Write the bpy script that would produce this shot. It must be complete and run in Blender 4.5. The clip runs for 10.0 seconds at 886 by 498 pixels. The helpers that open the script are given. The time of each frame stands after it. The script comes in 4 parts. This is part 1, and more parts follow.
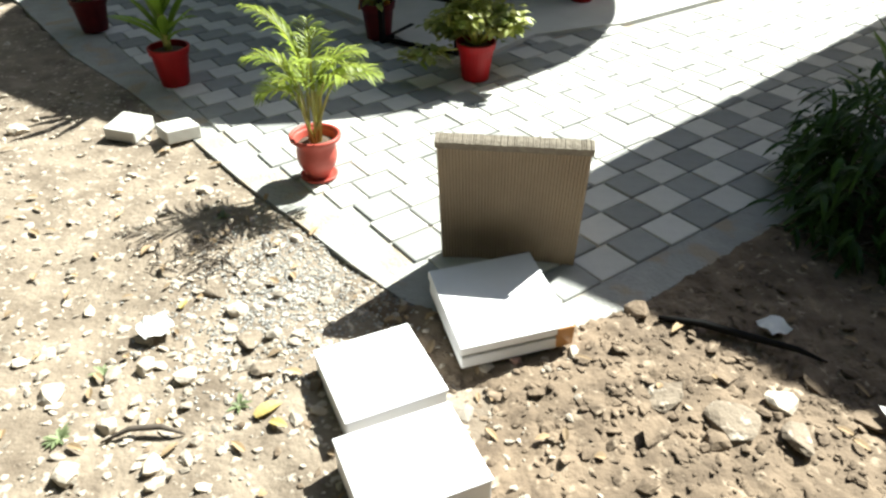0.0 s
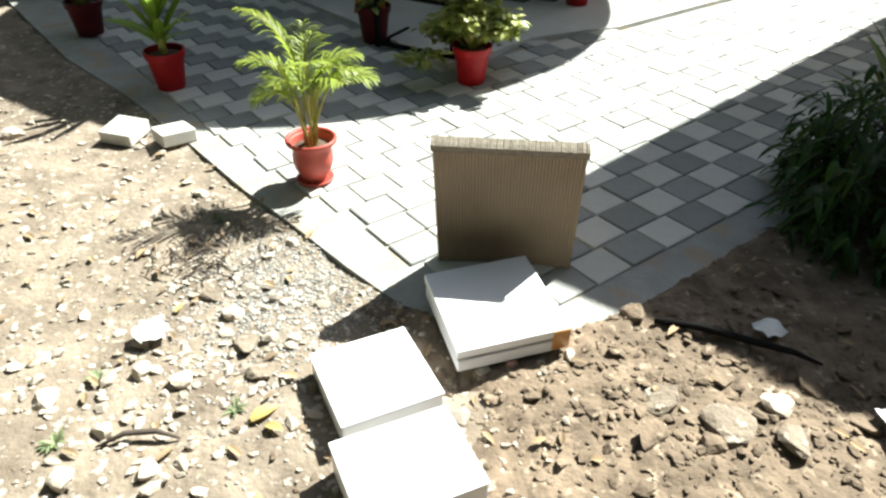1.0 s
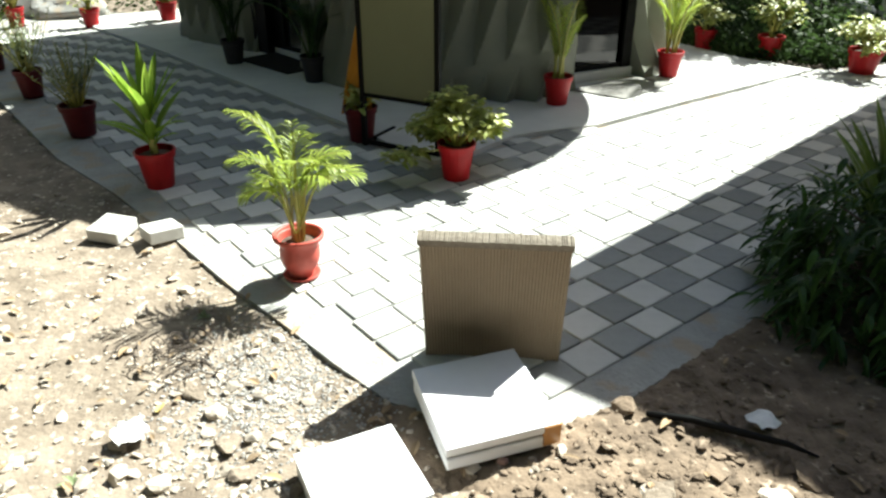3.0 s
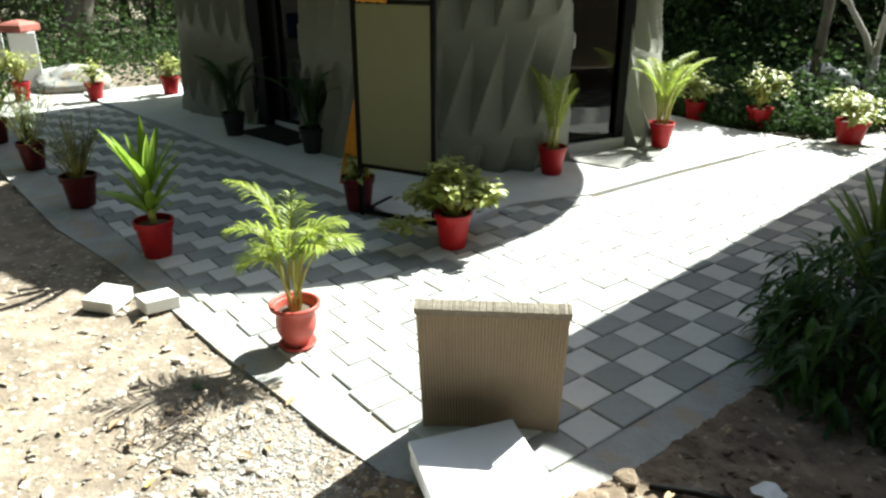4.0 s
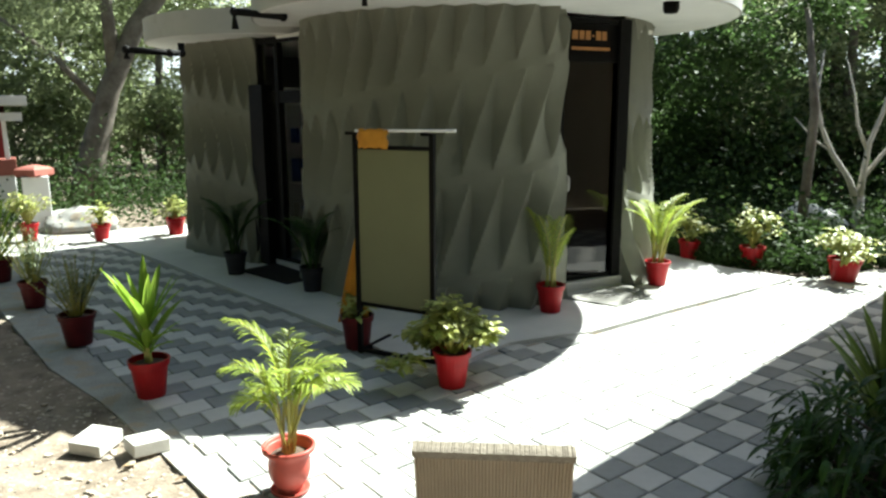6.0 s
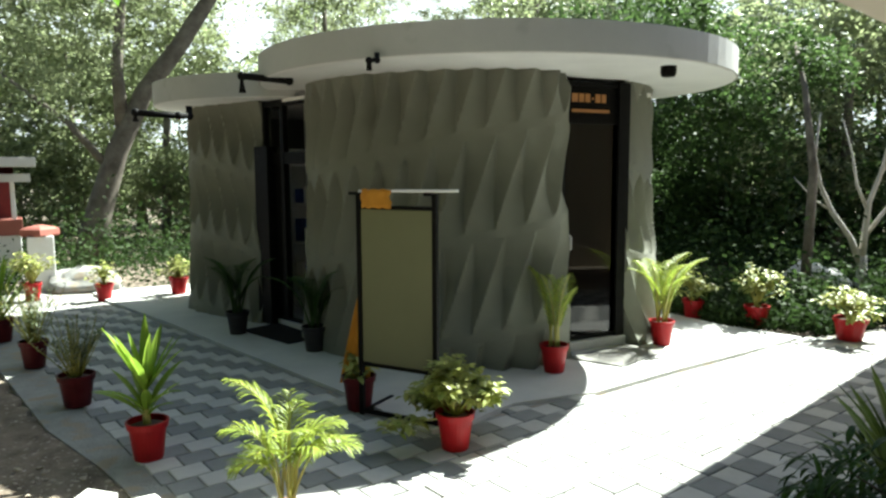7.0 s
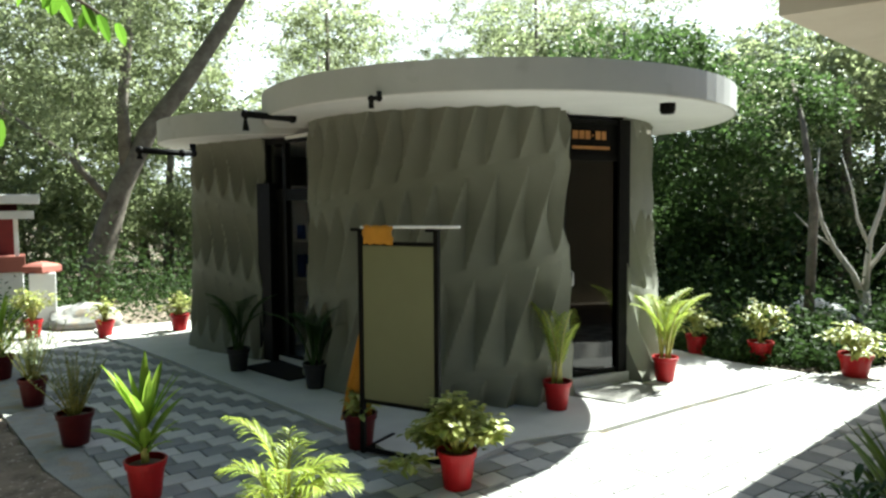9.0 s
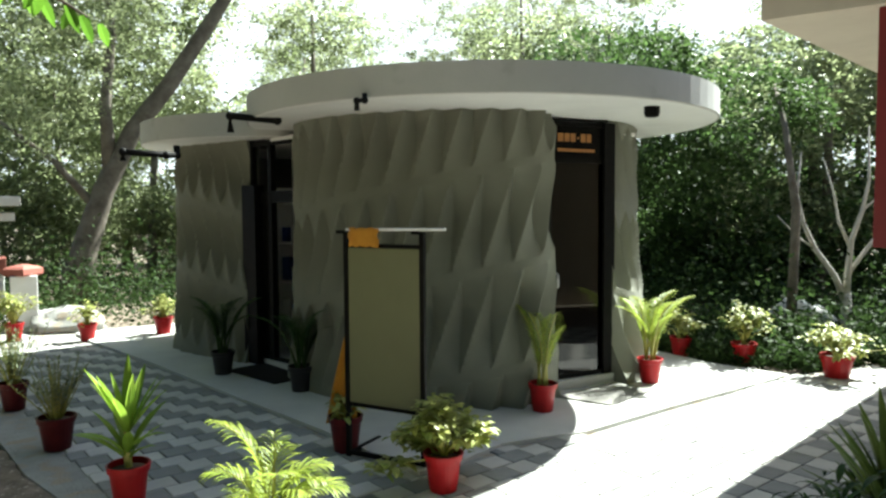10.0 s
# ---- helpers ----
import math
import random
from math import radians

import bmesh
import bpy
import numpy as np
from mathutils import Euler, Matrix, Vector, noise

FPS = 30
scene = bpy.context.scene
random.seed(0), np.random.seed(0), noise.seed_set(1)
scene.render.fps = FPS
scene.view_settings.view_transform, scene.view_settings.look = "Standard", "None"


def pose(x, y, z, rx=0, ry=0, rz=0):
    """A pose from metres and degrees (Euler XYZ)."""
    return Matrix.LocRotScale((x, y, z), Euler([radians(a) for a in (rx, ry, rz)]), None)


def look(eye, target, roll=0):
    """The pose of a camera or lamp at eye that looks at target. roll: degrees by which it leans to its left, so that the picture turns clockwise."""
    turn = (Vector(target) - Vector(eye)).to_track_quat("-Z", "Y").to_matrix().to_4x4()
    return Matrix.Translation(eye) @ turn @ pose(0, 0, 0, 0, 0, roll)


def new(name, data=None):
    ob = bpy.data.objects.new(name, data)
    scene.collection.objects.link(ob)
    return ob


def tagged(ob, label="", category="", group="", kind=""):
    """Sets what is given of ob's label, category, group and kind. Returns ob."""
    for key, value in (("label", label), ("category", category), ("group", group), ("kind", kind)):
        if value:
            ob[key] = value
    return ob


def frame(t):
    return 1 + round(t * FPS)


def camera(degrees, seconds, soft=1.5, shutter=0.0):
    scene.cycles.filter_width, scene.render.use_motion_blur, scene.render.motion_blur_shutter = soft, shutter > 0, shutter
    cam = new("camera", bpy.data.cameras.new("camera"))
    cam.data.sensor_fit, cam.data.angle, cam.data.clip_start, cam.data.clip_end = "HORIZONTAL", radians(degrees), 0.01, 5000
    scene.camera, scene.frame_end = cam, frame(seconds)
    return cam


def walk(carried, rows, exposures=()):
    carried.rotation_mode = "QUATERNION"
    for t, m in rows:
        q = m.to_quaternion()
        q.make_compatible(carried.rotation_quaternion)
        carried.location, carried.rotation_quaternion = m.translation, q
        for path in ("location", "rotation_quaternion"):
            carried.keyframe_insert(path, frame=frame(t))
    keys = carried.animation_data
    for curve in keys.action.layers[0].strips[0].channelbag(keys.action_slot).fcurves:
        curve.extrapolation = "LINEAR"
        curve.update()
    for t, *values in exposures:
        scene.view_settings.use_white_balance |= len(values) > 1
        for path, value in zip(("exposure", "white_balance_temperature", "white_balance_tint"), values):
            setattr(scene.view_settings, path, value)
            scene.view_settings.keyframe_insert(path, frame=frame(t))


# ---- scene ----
cam = camera(63.3, 10.0, soft=2.5)
EYE = (0.0, 0.0, 1.6)
# seconds, pitch from straight down, roll, yaw of a hand-held camera that tilts up from one spot
ROWS = [
    (0.0, 54.81, 0.16, 1.78),
    (0.5, 54.75, 0.04, 1.66),
    (1.0, 55.07, 0.05, 1.48),
    (1.5, 56.42, 0.04, 1.27),
    (2.0, 58.27, 0.05, 0.96),
    (3.5, 65.13, 0.15, 0.01),
    (4.0, 67.98, 0.17, -0.07),
    (4.5, 70.48, 0.11, -0.19),
    (5.0, 73.28, 0.11, -0.19),
    (5.5, 76.17, 0.19, -0.19),
    (6.0, 78.95, 0.24, -0.18),
    (7.5, 85.26, 0.4, 0.21),
    (8.0, 86.12, 0.48, 0.35),
    (8.5, 86.37, 0.46, 0.27),
    (9.0, 86.54, 0.43, 0.15),
    (9.5, 86.67, 0.52, -0.28),
    (10.0, 86.72, 0.39, -0.98),
]
walk(cam, [(t, pose(*EYE, a, b, c)) for t, a, b, c in ROWS],
     exposures=[(0.0, 1.85, 6200, 7), (3.3, 2.0, 6120, 6), (7.3, 2.3, 6080, 3), (10.0, 2.32, 6080, 3)])

# ---- light ----
SUN_AZ, SUN_EL = 42.0, 48.5          # degrees: towards the sun, from +x, and above the horizon
world = bpy.data.worlds.new("sky_world")
scene.world = world
world.use_nodes = True
wn = world.node_tree.nodes
sky = wn.new("ShaderNodeTexSky")
sky.sky_type, sky.sun_disc = "NISHITA", False
sky.sun_elevation, sky.sun_rotation = radians(SUN_EL), radians(90 - SUN_AZ)
sky.air_density, sky.dust_density = 0.7, 1.6
world.node_tree.links.new(sky.outputs[0], wn["Background"].inputs[0])
wn["Background"].inputs[1].default_value = 0.05
sun = new("sun", bpy.data.lights.new("sun", "SUN"))
sun.data.energy, sun.data.angle, sun.data.color = 5.0, radians(0.6), (1.0, 0.98, 0.87)
sdir = Vector((math.cos(radians(SUN_EL)) * math.cos(radians(SUN_AZ)), math.cos(radians(SUN_EL)) * math.sin(radians(SUN_AZ)), math.sin(radians(SUN_EL))))
sun.matrix_world = look(sdir * 50, (0, 0, 0))


# ---- materials ----
def mat(name, col, col2=None, scale=8.0, rough=0.8, bump=0.0, bump_scale=60.0, metal=0.0, spots=None, vary=0.0, through_light=0.0, coat=0.0, island=0.0, detail=6.0):
    """Two colours mixed by noise at a large and a fine scale, fine relief, and optional value change from piece to piece."""
    m = bpy.data.materials.new(name)
    m.use_nodes = True
    n, l = m.node_tree.nodes, m.node_tree.links
    b = n["Principled BSDF"]
    b.inputs["Roughness"].default_value, b.inputs["Metallic"].default_value = rough, metal
    if coat:
        b.inputs["Coat Weight"].default_value = coat
    co = n.new("ShaderNodeTexCoord")
    big = n.new("ShaderNodeTexNoise")
    big.inputs["Scale"].default_value, big.inputs["Detail"].default_value = scale, detail
    big.inputs["Roughness"].default_value = 0.65
    l.new(co.outputs["Object"], big.inputs["Vector"])
    ramp = n.new("ShaderNodeMapRange")
    ramp.inputs["From Min"].default_value, ramp.inputs["From Max"].default_value = 0.32, 0.68
    l.new(big.outputs["Fac"], ramp.inputs["Value"])
    mix = n.new("ShaderNodeMix")
    mix.data_type = "RGBA"
    mix.inputs[6].default_value = (*col, 1)
    mix.inputs[7].default_value = (*(col2 or tuple(c * 0.75 for c in col)), 1)
    l.new(ramp.outputs[0], mix.inputs[0])
    out = mix.outputs[2]
    if spots:
        sp = n.new("ShaderNodeTexNoise")
        sp.inputs["Scale"].default_value, sp.inputs["Detail"].default_value = spots[1], 3
        l.new(co.outputs["Object"], sp.inputs["Vector"])
        sr = n.new("ShaderNodeMapRange")
        sr.inputs["From Min"].default_value, sr.inputs["From Max"].default_value = spots[2], spots[2] + 0.1
        l.new(sp.outputs["Fac"], sr.inputs["Value"])
        sm = n.new("ShaderNodeMix")
        sm.data_type = "RGBA"
        l.new(sr.outputs[0], sm.inputs[0])
        l.new(out, sm.inputs[6])
        sm.inputs[7].default_value = (*spots[0], 1)
        out = sm.outputs[2]
    if vary or island:
        hs = n.new("ShaderNodeHueSaturation")
        vr = n.new("ShaderNodeMapRange")
        amount = vary or island
        vr.inputs["To Min"].default_value, vr.inputs["To Max"].default_value = 1 - amount, 1 + amount
        if vary:
            l.new(n.new("ShaderNodeObjectInfo").outputs["Random"], vr.inputs["Value"])
        else:
            l.new(n.new("ShaderNodeNewGeometry").outputs["Random Per Island"], vr.inputs["Value"])
        l.new(vr.outputs[0], hs.inputs["Value"])
        l.new(out, hs.inputs["Color"])
        out = hs.outputs[0]
    l.new(out, b.inputs["Base Color"])
    if bump:
        fine = n.new("ShaderNodeTexNoise")
        fine.inputs["Scale"].default_value, fine.inputs["Detail"].default_value = bump_scale, 5
        l.new(co.outputs["Object"], fine.inputs["Vector"])
        bp = n.new("ShaderNodeBump")
        bp.inputs["Strength"].default_value, bp.inputs["Distance"].default_value = bump, 0.01
        l.new(fine.outputs["Fac"], bp.inputs["Height"])
        l.new(bp.outputs[0], b.inputs["Normal"])
    if through_light:
        tl = n.new("ShaderNodeBsdfTranslucent")
        l.new(out, tl.inputs["Color"])
        ms = n.new("ShaderNodeMixShader")
        ms.inputs[0].default_value = through_light
        l.new(b.outputs[0], ms.inputs[1])
        l.new(tl.outputs[0], ms.inputs[2])
        l.new(ms.outputs[0], n["Material Output"].inputs["Surface"])
    return m


M = dict(
    dirt=mat("dry_soil", (0.265, 0.218, 0.165), (0.112, 0.086, 0.062), 5.5, 0.95, 0.9, 45, spots=((0.45, 0.395, 0.325), 28, 0.60), detail=9),
    dug=mat("dug_earth", (0.225, 0.168, 0.115), (0.075, 0.053, 0.035), 6, 0.95, 1.0, 40, spots=((0.32, 0.255, 0.185), 22, 0.60), detail=9),
    stone=mat("rubble", (0.43, 0.38, 0.315), (0.30, 0.255, 0.20), 9, 0.9, 0.5, 50, island=0.35),
    clay_dust=mat("reddish_stone", (0.33, 0.20, 0.16), (0.24, 0.14, 0.11), 12, 0.9, 0.5, 50),
    gravel=mat("grey_gravel", (0.30, 0.29, 0.27), (0.22, 0.21, 0.19), 9, 0.9, 0.4, 50, island=0.4),
    concrete=mat("bare_concrete", (0.36, 0.36, 0.34), (0.25, 0.25, 0.235), 4, 0.92, 0.9, 60, spots=((0.33, 0.28, 0.215), 5.5, 0.52)),
    apron=mat("pale_concrete", (0.60, 0.60, 0.575), (0.50, 0.50, 0.485), 2, 0.8, 0.2, 80),
    light_paver=mat("light_paver", (0.56, 0.55, 0.515), (0.47, 0.465, 0.435), 7, 0.85, 0.3, 140, vary=0.10),
    dark_paver=mat("dark_paver", (0.29, 0.295, 0.285), (0.23, 0.235, 0.225), 7, 0.85, 0.3, 140, vary=0.14),
    shell=mat("grey_textured_render", (0.185, 0.19, 0.15), (0.15, 0.155, 0.12), 1.6, 0.85, 0.35, 130),
    white=mat("white_paint", (0.76, 0.76, 0.75), (0.66, 0.66, 0.655), 1.4, 0.7, 0.1, 60),
    # Greyer than the white underside: the rim's shade is put into this paint.
    fascia=mat("shaded_roof_paint", (0.47, 0.475, 0.46), (0.40, 0.405, 0.39), 1.1, 0.75, 0.15, 60, spots=((0.36, 0.36, 0.34), 3.0, 0.62)),
    soffit=mat("soffit_paint", (0.78, 0.77, 0.74), (0.7, 0.69, 0.66), 1.2, 0.75),
    black=mat("black_metal", (0.004, 0.004, 0.004), (0.008, 0.008, 0.007), 20, 0.5, 0.05),
    pipe=mat("black_plastic", (0.006, 0.006, 0.006), (0.012, 0.012, 0.012), 15, 0.65),
    carton=mat("brown_carton", (0.285, 0.225, 0.155), (0.235, 0.182, 0.125), 5, 0.85, 0.2, 40),
    carton_edge=mat("carton_edge", (0.20, 0.175, 0.135), (0.12, 0.10, 0.075), 60, 0.9, 0.5, 120),
    box_white=mat("white_box_card", (0.80, 0.80, 0.81), (0.74, 0.74, 0.75), 5, 0.55, 0.03, 40),
    box_line=mat("box_gap_shade", (0.06, 0.05, 0.045), (0.1, 0.08, 0.06), 20, 0.9),
    tape=mat("brown_tape", (0.50, 0.24, 0.06), (0.4, 0.18, 0.05), 9, 0.3),
    red_pot=mat("red_plastic_pot", (0.31, 0.007, 0.009), (0.23, 0.006, 0.008), 12, 0.4, 0.05, 30, vary=0.12),
    dark_pot=mat("maroon_plastic_pot", (0.085, 0.008, 0.010), (0.055, 0.006, 0.008), 12, 0.4, 0.05, 30),
    black_pot=mat("black_plastic_pot", (0.02, 0.018, 0.02), (0.03, 0.028, 0.03), 12, 0.5),
    clay=mat("terracotta_plastic", (0.43, 0.08, 0.058), (0.34, 0.06, 0.045), 9, 0.45, 0.06, 40),
    soil=mat("potting_soil", (0.06, 0.04, 0.028), (0.1, 0.07, 0.05), 40, 1.0, 1.0, 80),
    palm=mat("palm_leaf", (0.34, 0.40, 0.06), (0.22, 0.31, 0.045), 6, 0.45, through_light=0.55, island=0.3),
    palm_stem=mat("palm_stem", (0.34, 0.30, 0.06), (0.22, 0.24, 0.05), 15, 0.5),
    strap=mat("strap_leaf", (0.15, 0.27, 0.03), (0.27, 0.38, 0.05), 5, 0.4, through_light=0.5, island=0.3),
    croton=mat("variegated_leaf", (0.22, 0.29, 0.055), (0.46, 0.45, 0.16), 14, 0.45, through_light=0.35, island=0.35),
    wisp=mat("grey_green_leaf", (0.20, 0.24, 0.12), (0.14, 0.18, 0.08), 8, 0.6, through_light=0.3, island=0.3),
    # Shade on the bush and the entrance palms is put into this colour.
    bush=mat("shade_darkened_leaf", (0.016, 0.042, 0.008), (0.04, 0.085, 0.014), 8, 0.4, through_light=0.3, island=0.35),
    blade=mat("long_blade_leaf", (0.16, 0.22, 0.045), (0.08, 0.13, 0.025), 6, 0.4, through_light=0.4, island=0.4),
    fresh=mat("fresh_leaf", (0.16, 0.32, 0.03), (0.12, 0.26, 0.03), 8, 0.45, through_light=0.5, island=0.25),
    tree_leaf=mat("tree_leaf", (0.175, 0.22, 0.10), (0.29, 0.32, 0.18), 0.8, 0.32, through_light=0.65, island=0.45),
    # Darker copy of the tree leaf, with the woods' shade in its colour.
    tree_dark=mat("shaded_tree_leaf", (0.042, 0.078, 0.022), (0.078, 0.125, 0.04), 0.8, 0.5, through_light=0.5, island=0.45),
    # Tree shade over the undergrowth is put into this darker leaf colour.
    low_leaf=mat("shaded_undergrowth_leaf", (0.024, 0.046, 0.013), (0.046, 0.076, 0.023), 0.8, 0.6, through_light=0.35, island=0.45),
    bark=mat("grey_bark", (0.17, 0.15, 0.12), (0.075, 0.062, 0.048), 5, 0.95, 1.0, 25),
    pale_bark=mat("pale_bark", (0.52, 0.50, 0.46), (0.38, 0.36, 0.32), 5, 0.9, 0.6, 25),
    twig=mat("dry_twig", (0.09, 0.07, 0.055), (0.05, 0.04, 0.03), 20, 0.9),
    panel=mat("olive_panel", (0.130, 0.135, 0.066), (0.112, 0.117, 0.056), 1.5, 0.6, 0.05),
    orange=mat("orange_cloth", (0.62, 0.30, 0.03), (0.5, 0.22, 0.02), 6, 0.85, 0.2, 60, through_light=0.25),
    mat_grey=mat("door_mat", (0.25, 0.245, 0.23), (0.20, 0.196, 0.18), 30, 1.0, 0.5, 200),
    mat_black=mat("black_mat", (0.02, 0.02, 0.02), (0.035, 0.03, 0.03), 30, 1.0, 0.5, 200),
    maroon=mat("maroon_paint", (0.22, 0.02, 0.025), (0.16, 0.015, 0.02), 4, 0.5),
    brick_red=mat("red_band_paint", (0.34, 0.11, 0.08), (0.27, 0.09, 0.07), 4, 0.8),
    beige=mat("beige_paint", (0.62, 0.56, 0.46), (0.54, 0.48, 0.39), 2, 0.8),
    dry_leaf=mat("dry_leaf", (0.27, 0.19, 0.105), (0.19, 0.13, 0.07), 9, 0.8, island=0.4),
    paper=mat("paper_scrap", (0.75, 0.75, 0.74), (0.66, 0.66, 0.65), 9, 0.8),
    blue=mat("blue_card", (0.05, 0.10, 0.34), (0.03, 0.06, 0.22), 9, 0.5),
    yellow_leaf=mat("yellow_leaf", (0.50, 0.43, 0.17), (0.42, 0.30, 0.09), 12, 0.6, through_light=0.3),
    letters=mat("gold_letters", (0.36, 0.16, 0.035), (0.28, 0.12, 0.03), 9, 0.5),
)


for k, v in (("black", 0.06), ("pipe", 0.08), ("black_pot", 0.2), ("mat_black", 0.1), ("mat_grey", 0.1), ("bush", 0.25), ("red_pot", 0.2), ("dark_pot", 0.15), ("clay", 0.3), ("tree_dark", 0.2), ("low_leaf", 0.1)):
    M[k].node_tree.nodes["Principled BSDF"].inputs["Specular IOR Level"].default_value = v


def glass_mat():
    m = bpy.data.materials.new("dark_glass")
    m.use_nodes = True
    b = m.node_tree.nodes["Principled BSDF"]
    b.inputs["Base Color"].default_value = (0.02, 0.022, 0.022, 1)
    b.inputs["Roughness"].default_value = 0.03
    b.inputs["Transmission Weight"].default_value = 1.0
    b.inputs["IOR"].default_value = 1.45
    return m


M["glass"] = glass_mat()


def glow_mat():
    """Hazy bright sky at the horizon."""
    m = bpy.data.materials.new("hazy_sky")
    m.use_nodes = True
    n, l = m.node_tree.nodes, m.node_tree.links
    n.remove(n["Principled BSDF"])
    e = n.new("ShaderNodeEmission")
    e.inputs["Color"].default_value, e.inputs["Strength"].default_value = (0.93, 0.98, 1.0, 1), 0.36
    l.new(e.outputs[0], n["Material Output"].inputs["Surface"])
    return m


M["haze"] = glow_mat()


# ---- mesh helpers ----
def part(name, bm, material, parent=None, label="", smooth=False):
    me = bpy.data.meshes.new(name)
    if isinstance(bm, tuple):
        me.from_pydata(bm[0], [], bm[1])
    else:
        bmesh.ops.recalc_face_normals(bm, faces=bm.faces)
        bm.to_mesh(me)
        bm.free()
    me.materials.append(M[material])
    if smooth:
        me.polygons.foreach_set("use_smooth", [True] * len(me.polygons))
    ob = new(name, me)
    ob.parent = parent
    if label:
        ob["label"] = label
    return ob


def thing(name, x, y, z=0.0, rz=0.0, label="", category="", group="", kind=""):
    e = new(name)
    e.empty_display_size = 0.1
    e.matrix_world = pose(x, y, z, 0, 0, rz)
    return tagged(e, label, category, group, kind)


def box_bm(bm, x0, y0, z0, x1, y1, z1, bevel=0.0, m=None):
    vs = [bm.verts.new(c) for c in ((x0, y0, z0), (x1, y0, z0), (x1, y1, z0), (x0, y1, z0), (x0, y0, z1), (x1, y0, z1), (x1, y1, z1), (x0, y1, z1))]
    fs = [bm.faces.new([vs[i] for i in q]) for q in ((3, 2, 1, 0), (4, 5, 6, 7), (0, 1, 5, 4), (1, 2, 6, 5), (2, 3, 7, 6), (3, 0, 4, 7))]
    if bevel:
        es = {e for f in fs for e in f.edges}
        r = bmesh.ops.bevel(bm, geom=list(es), offset=bevel, segments=2, affect="EDGES", profile=0.5)
        vs = list({v for f in r["faces"] for v in f.verts} | {v for v in vs if v.is_valid})
    if m is not None:
        bmesh.ops.transform(bm, matrix=m, verts=[v for v in vs if v.is_valid])
    return bm


def box(x0, y0, z0, x1, y1, z1, bevel=0.0, m=None):
    return box_bm(bmesh.new(), x0, y0, z0, x1, y1, z1, bevel, m)


def prism(points, z0, z1):
    """An upright slab over a plan polygon."""
    bm = bmesh.new()
    lo = [bm.verts.new((x, y, z0)) for x, y in points]
    hi = [bm.verts.new((x, y, z1)) for x, y in points]
    bm.faces.new(hi)
    bm.faces.new(lo[::-1])
    for i in range(len(points)):
        j = (i + 1) % len(points)
        bm.faces.new((lo[i], lo[j], hi[j], hi[i]))
    return bm


def tube_bm(bm, pts, radii, seg=8):
    """A round tube along points, with a radius at each."""
    pts = [Vector(p) for p in pts]
    rings = []
    for i, p in enumerate(pts):
        d = (pts[min(i + 1, len(pts) - 1)] - pts[max(i - 1, 0)]).normalized()
        a = d.orthogonal().normalized() if i == 0 else (a - d * a.dot(d)).normalized()
        b = d.cross(a)
        r = radii[i] if isinstance(radii, (list, tuple)) else radii
        rings.append([bm.verts.new(p + a * math.cos(2 * math.pi * k / seg) * r + b * math.sin(2 * math.pi * k / seg) * r) for k in range(seg)])
    for r0, r1 in zip(rings, rings[1:]):
        for k in range(seg):
            bm.faces.new((r0[k], r0[(k + 1) % seg], r1[(k + 1) % seg], r1[k]))
    bm.faces.new(rings[0][::-1])
    bm.faces.new(rings[-1])
    return bm


def tube(pts, radii, seg=8):
    return tube_bm(bmesh.new(), pts, radii, seg)


def lathe(profile, seg=28, closed=True):
    """A body turned about z from (radius, height) pairs; closed: with a lid at both ends, else open at the top end."""
    bm = bmesh.new()
    rings = [[bm.verts.new((r * math.cos(2 * math.pi * k / seg), r * math.sin(2 * math.pi * k / seg), z)) for k in range(seg)] for r, z in profile]
    for r0, r1 in zip(rings, rings[1:]):
        for k in range(seg):
            bm.faces.new((r0[k], r0[(k + 1) % seg], r1[(k + 1) % seg], r1[k]))
    bm.faces.new(rings[0][::-1])
    if closed:
        bm.faces.new(rings[-1])
    return bm


class Sheet:
    """Gathers leaf blades as plain vertex and face lists."""

    def __init__(self):
        self.v, self.f = [], []

    def blade(self, base, way, up, length, width, droop=0.3, seg=3, fold=0.15, tip=0.05):
        way, base = Vector(way).normalized(), Vector(base)
        side = way.cross(Vector(up))
        side = side.normalized() if side.length > 1e-4 else way.orthogonal().normalized()
        nrm = side.cross(way)
        i0, p, d = len(self.v), base.copy(), way.copy()
        for k in range(seg + 1):
            t = k / seg
            w = width * (math.sin(math.pi * (0.12 + 0.88 * t)) ** 0.8 if k < seg else tip) * 0.5
            self.v += [tuple(p - side * w + nrm * w * fold), tuple(p), tuple(p + side * w + nrm * w * fold)]
            p = p + d * (length / seg)
            d = (d + Vector((0, 0, -droop / seg))).normalized()
        for k in range(seg):
            a = i0 + 3 * k
            self.f += [(a, a + 1, a + 4, a + 3), (a + 1, a + 2, a + 5, a + 4)]

    def leaf(self, base, way, length, width, rng):
        """A flat six-sided leaf."""
        way = Vector(way).normalized()
        side = way.cross(Vector((rng.uniform(-1, 1), rng.uniform(-1, 1), rng.uniform(0.2, 1))))
        side = side.normalized() if side.length > 1e-3 else way.orthogonal().normalized()
        b, i = Vector(base), len(self.v)
        self.v += [tuple(b), tuple(b + way * length * 0.4 + side * width * 0.5), tuple(b + way * length), tuple(b + way * length * 0.4 - side * width * 0.5)]
        self.f += [(i, i + 1, i + 2, i + 3)]

    def data(self):
        return (self.v, self.f)


# ---- ground and paving ----
U = Vector((math.cos(radians(38.0)), math.sin(radians(38.0)), 0))
W = Vector((-U.y, U.x, 0))
O = Vector((0.51, 2.08, 0))
A, B = 0.192, 0.168                      # paver length along a course, course height


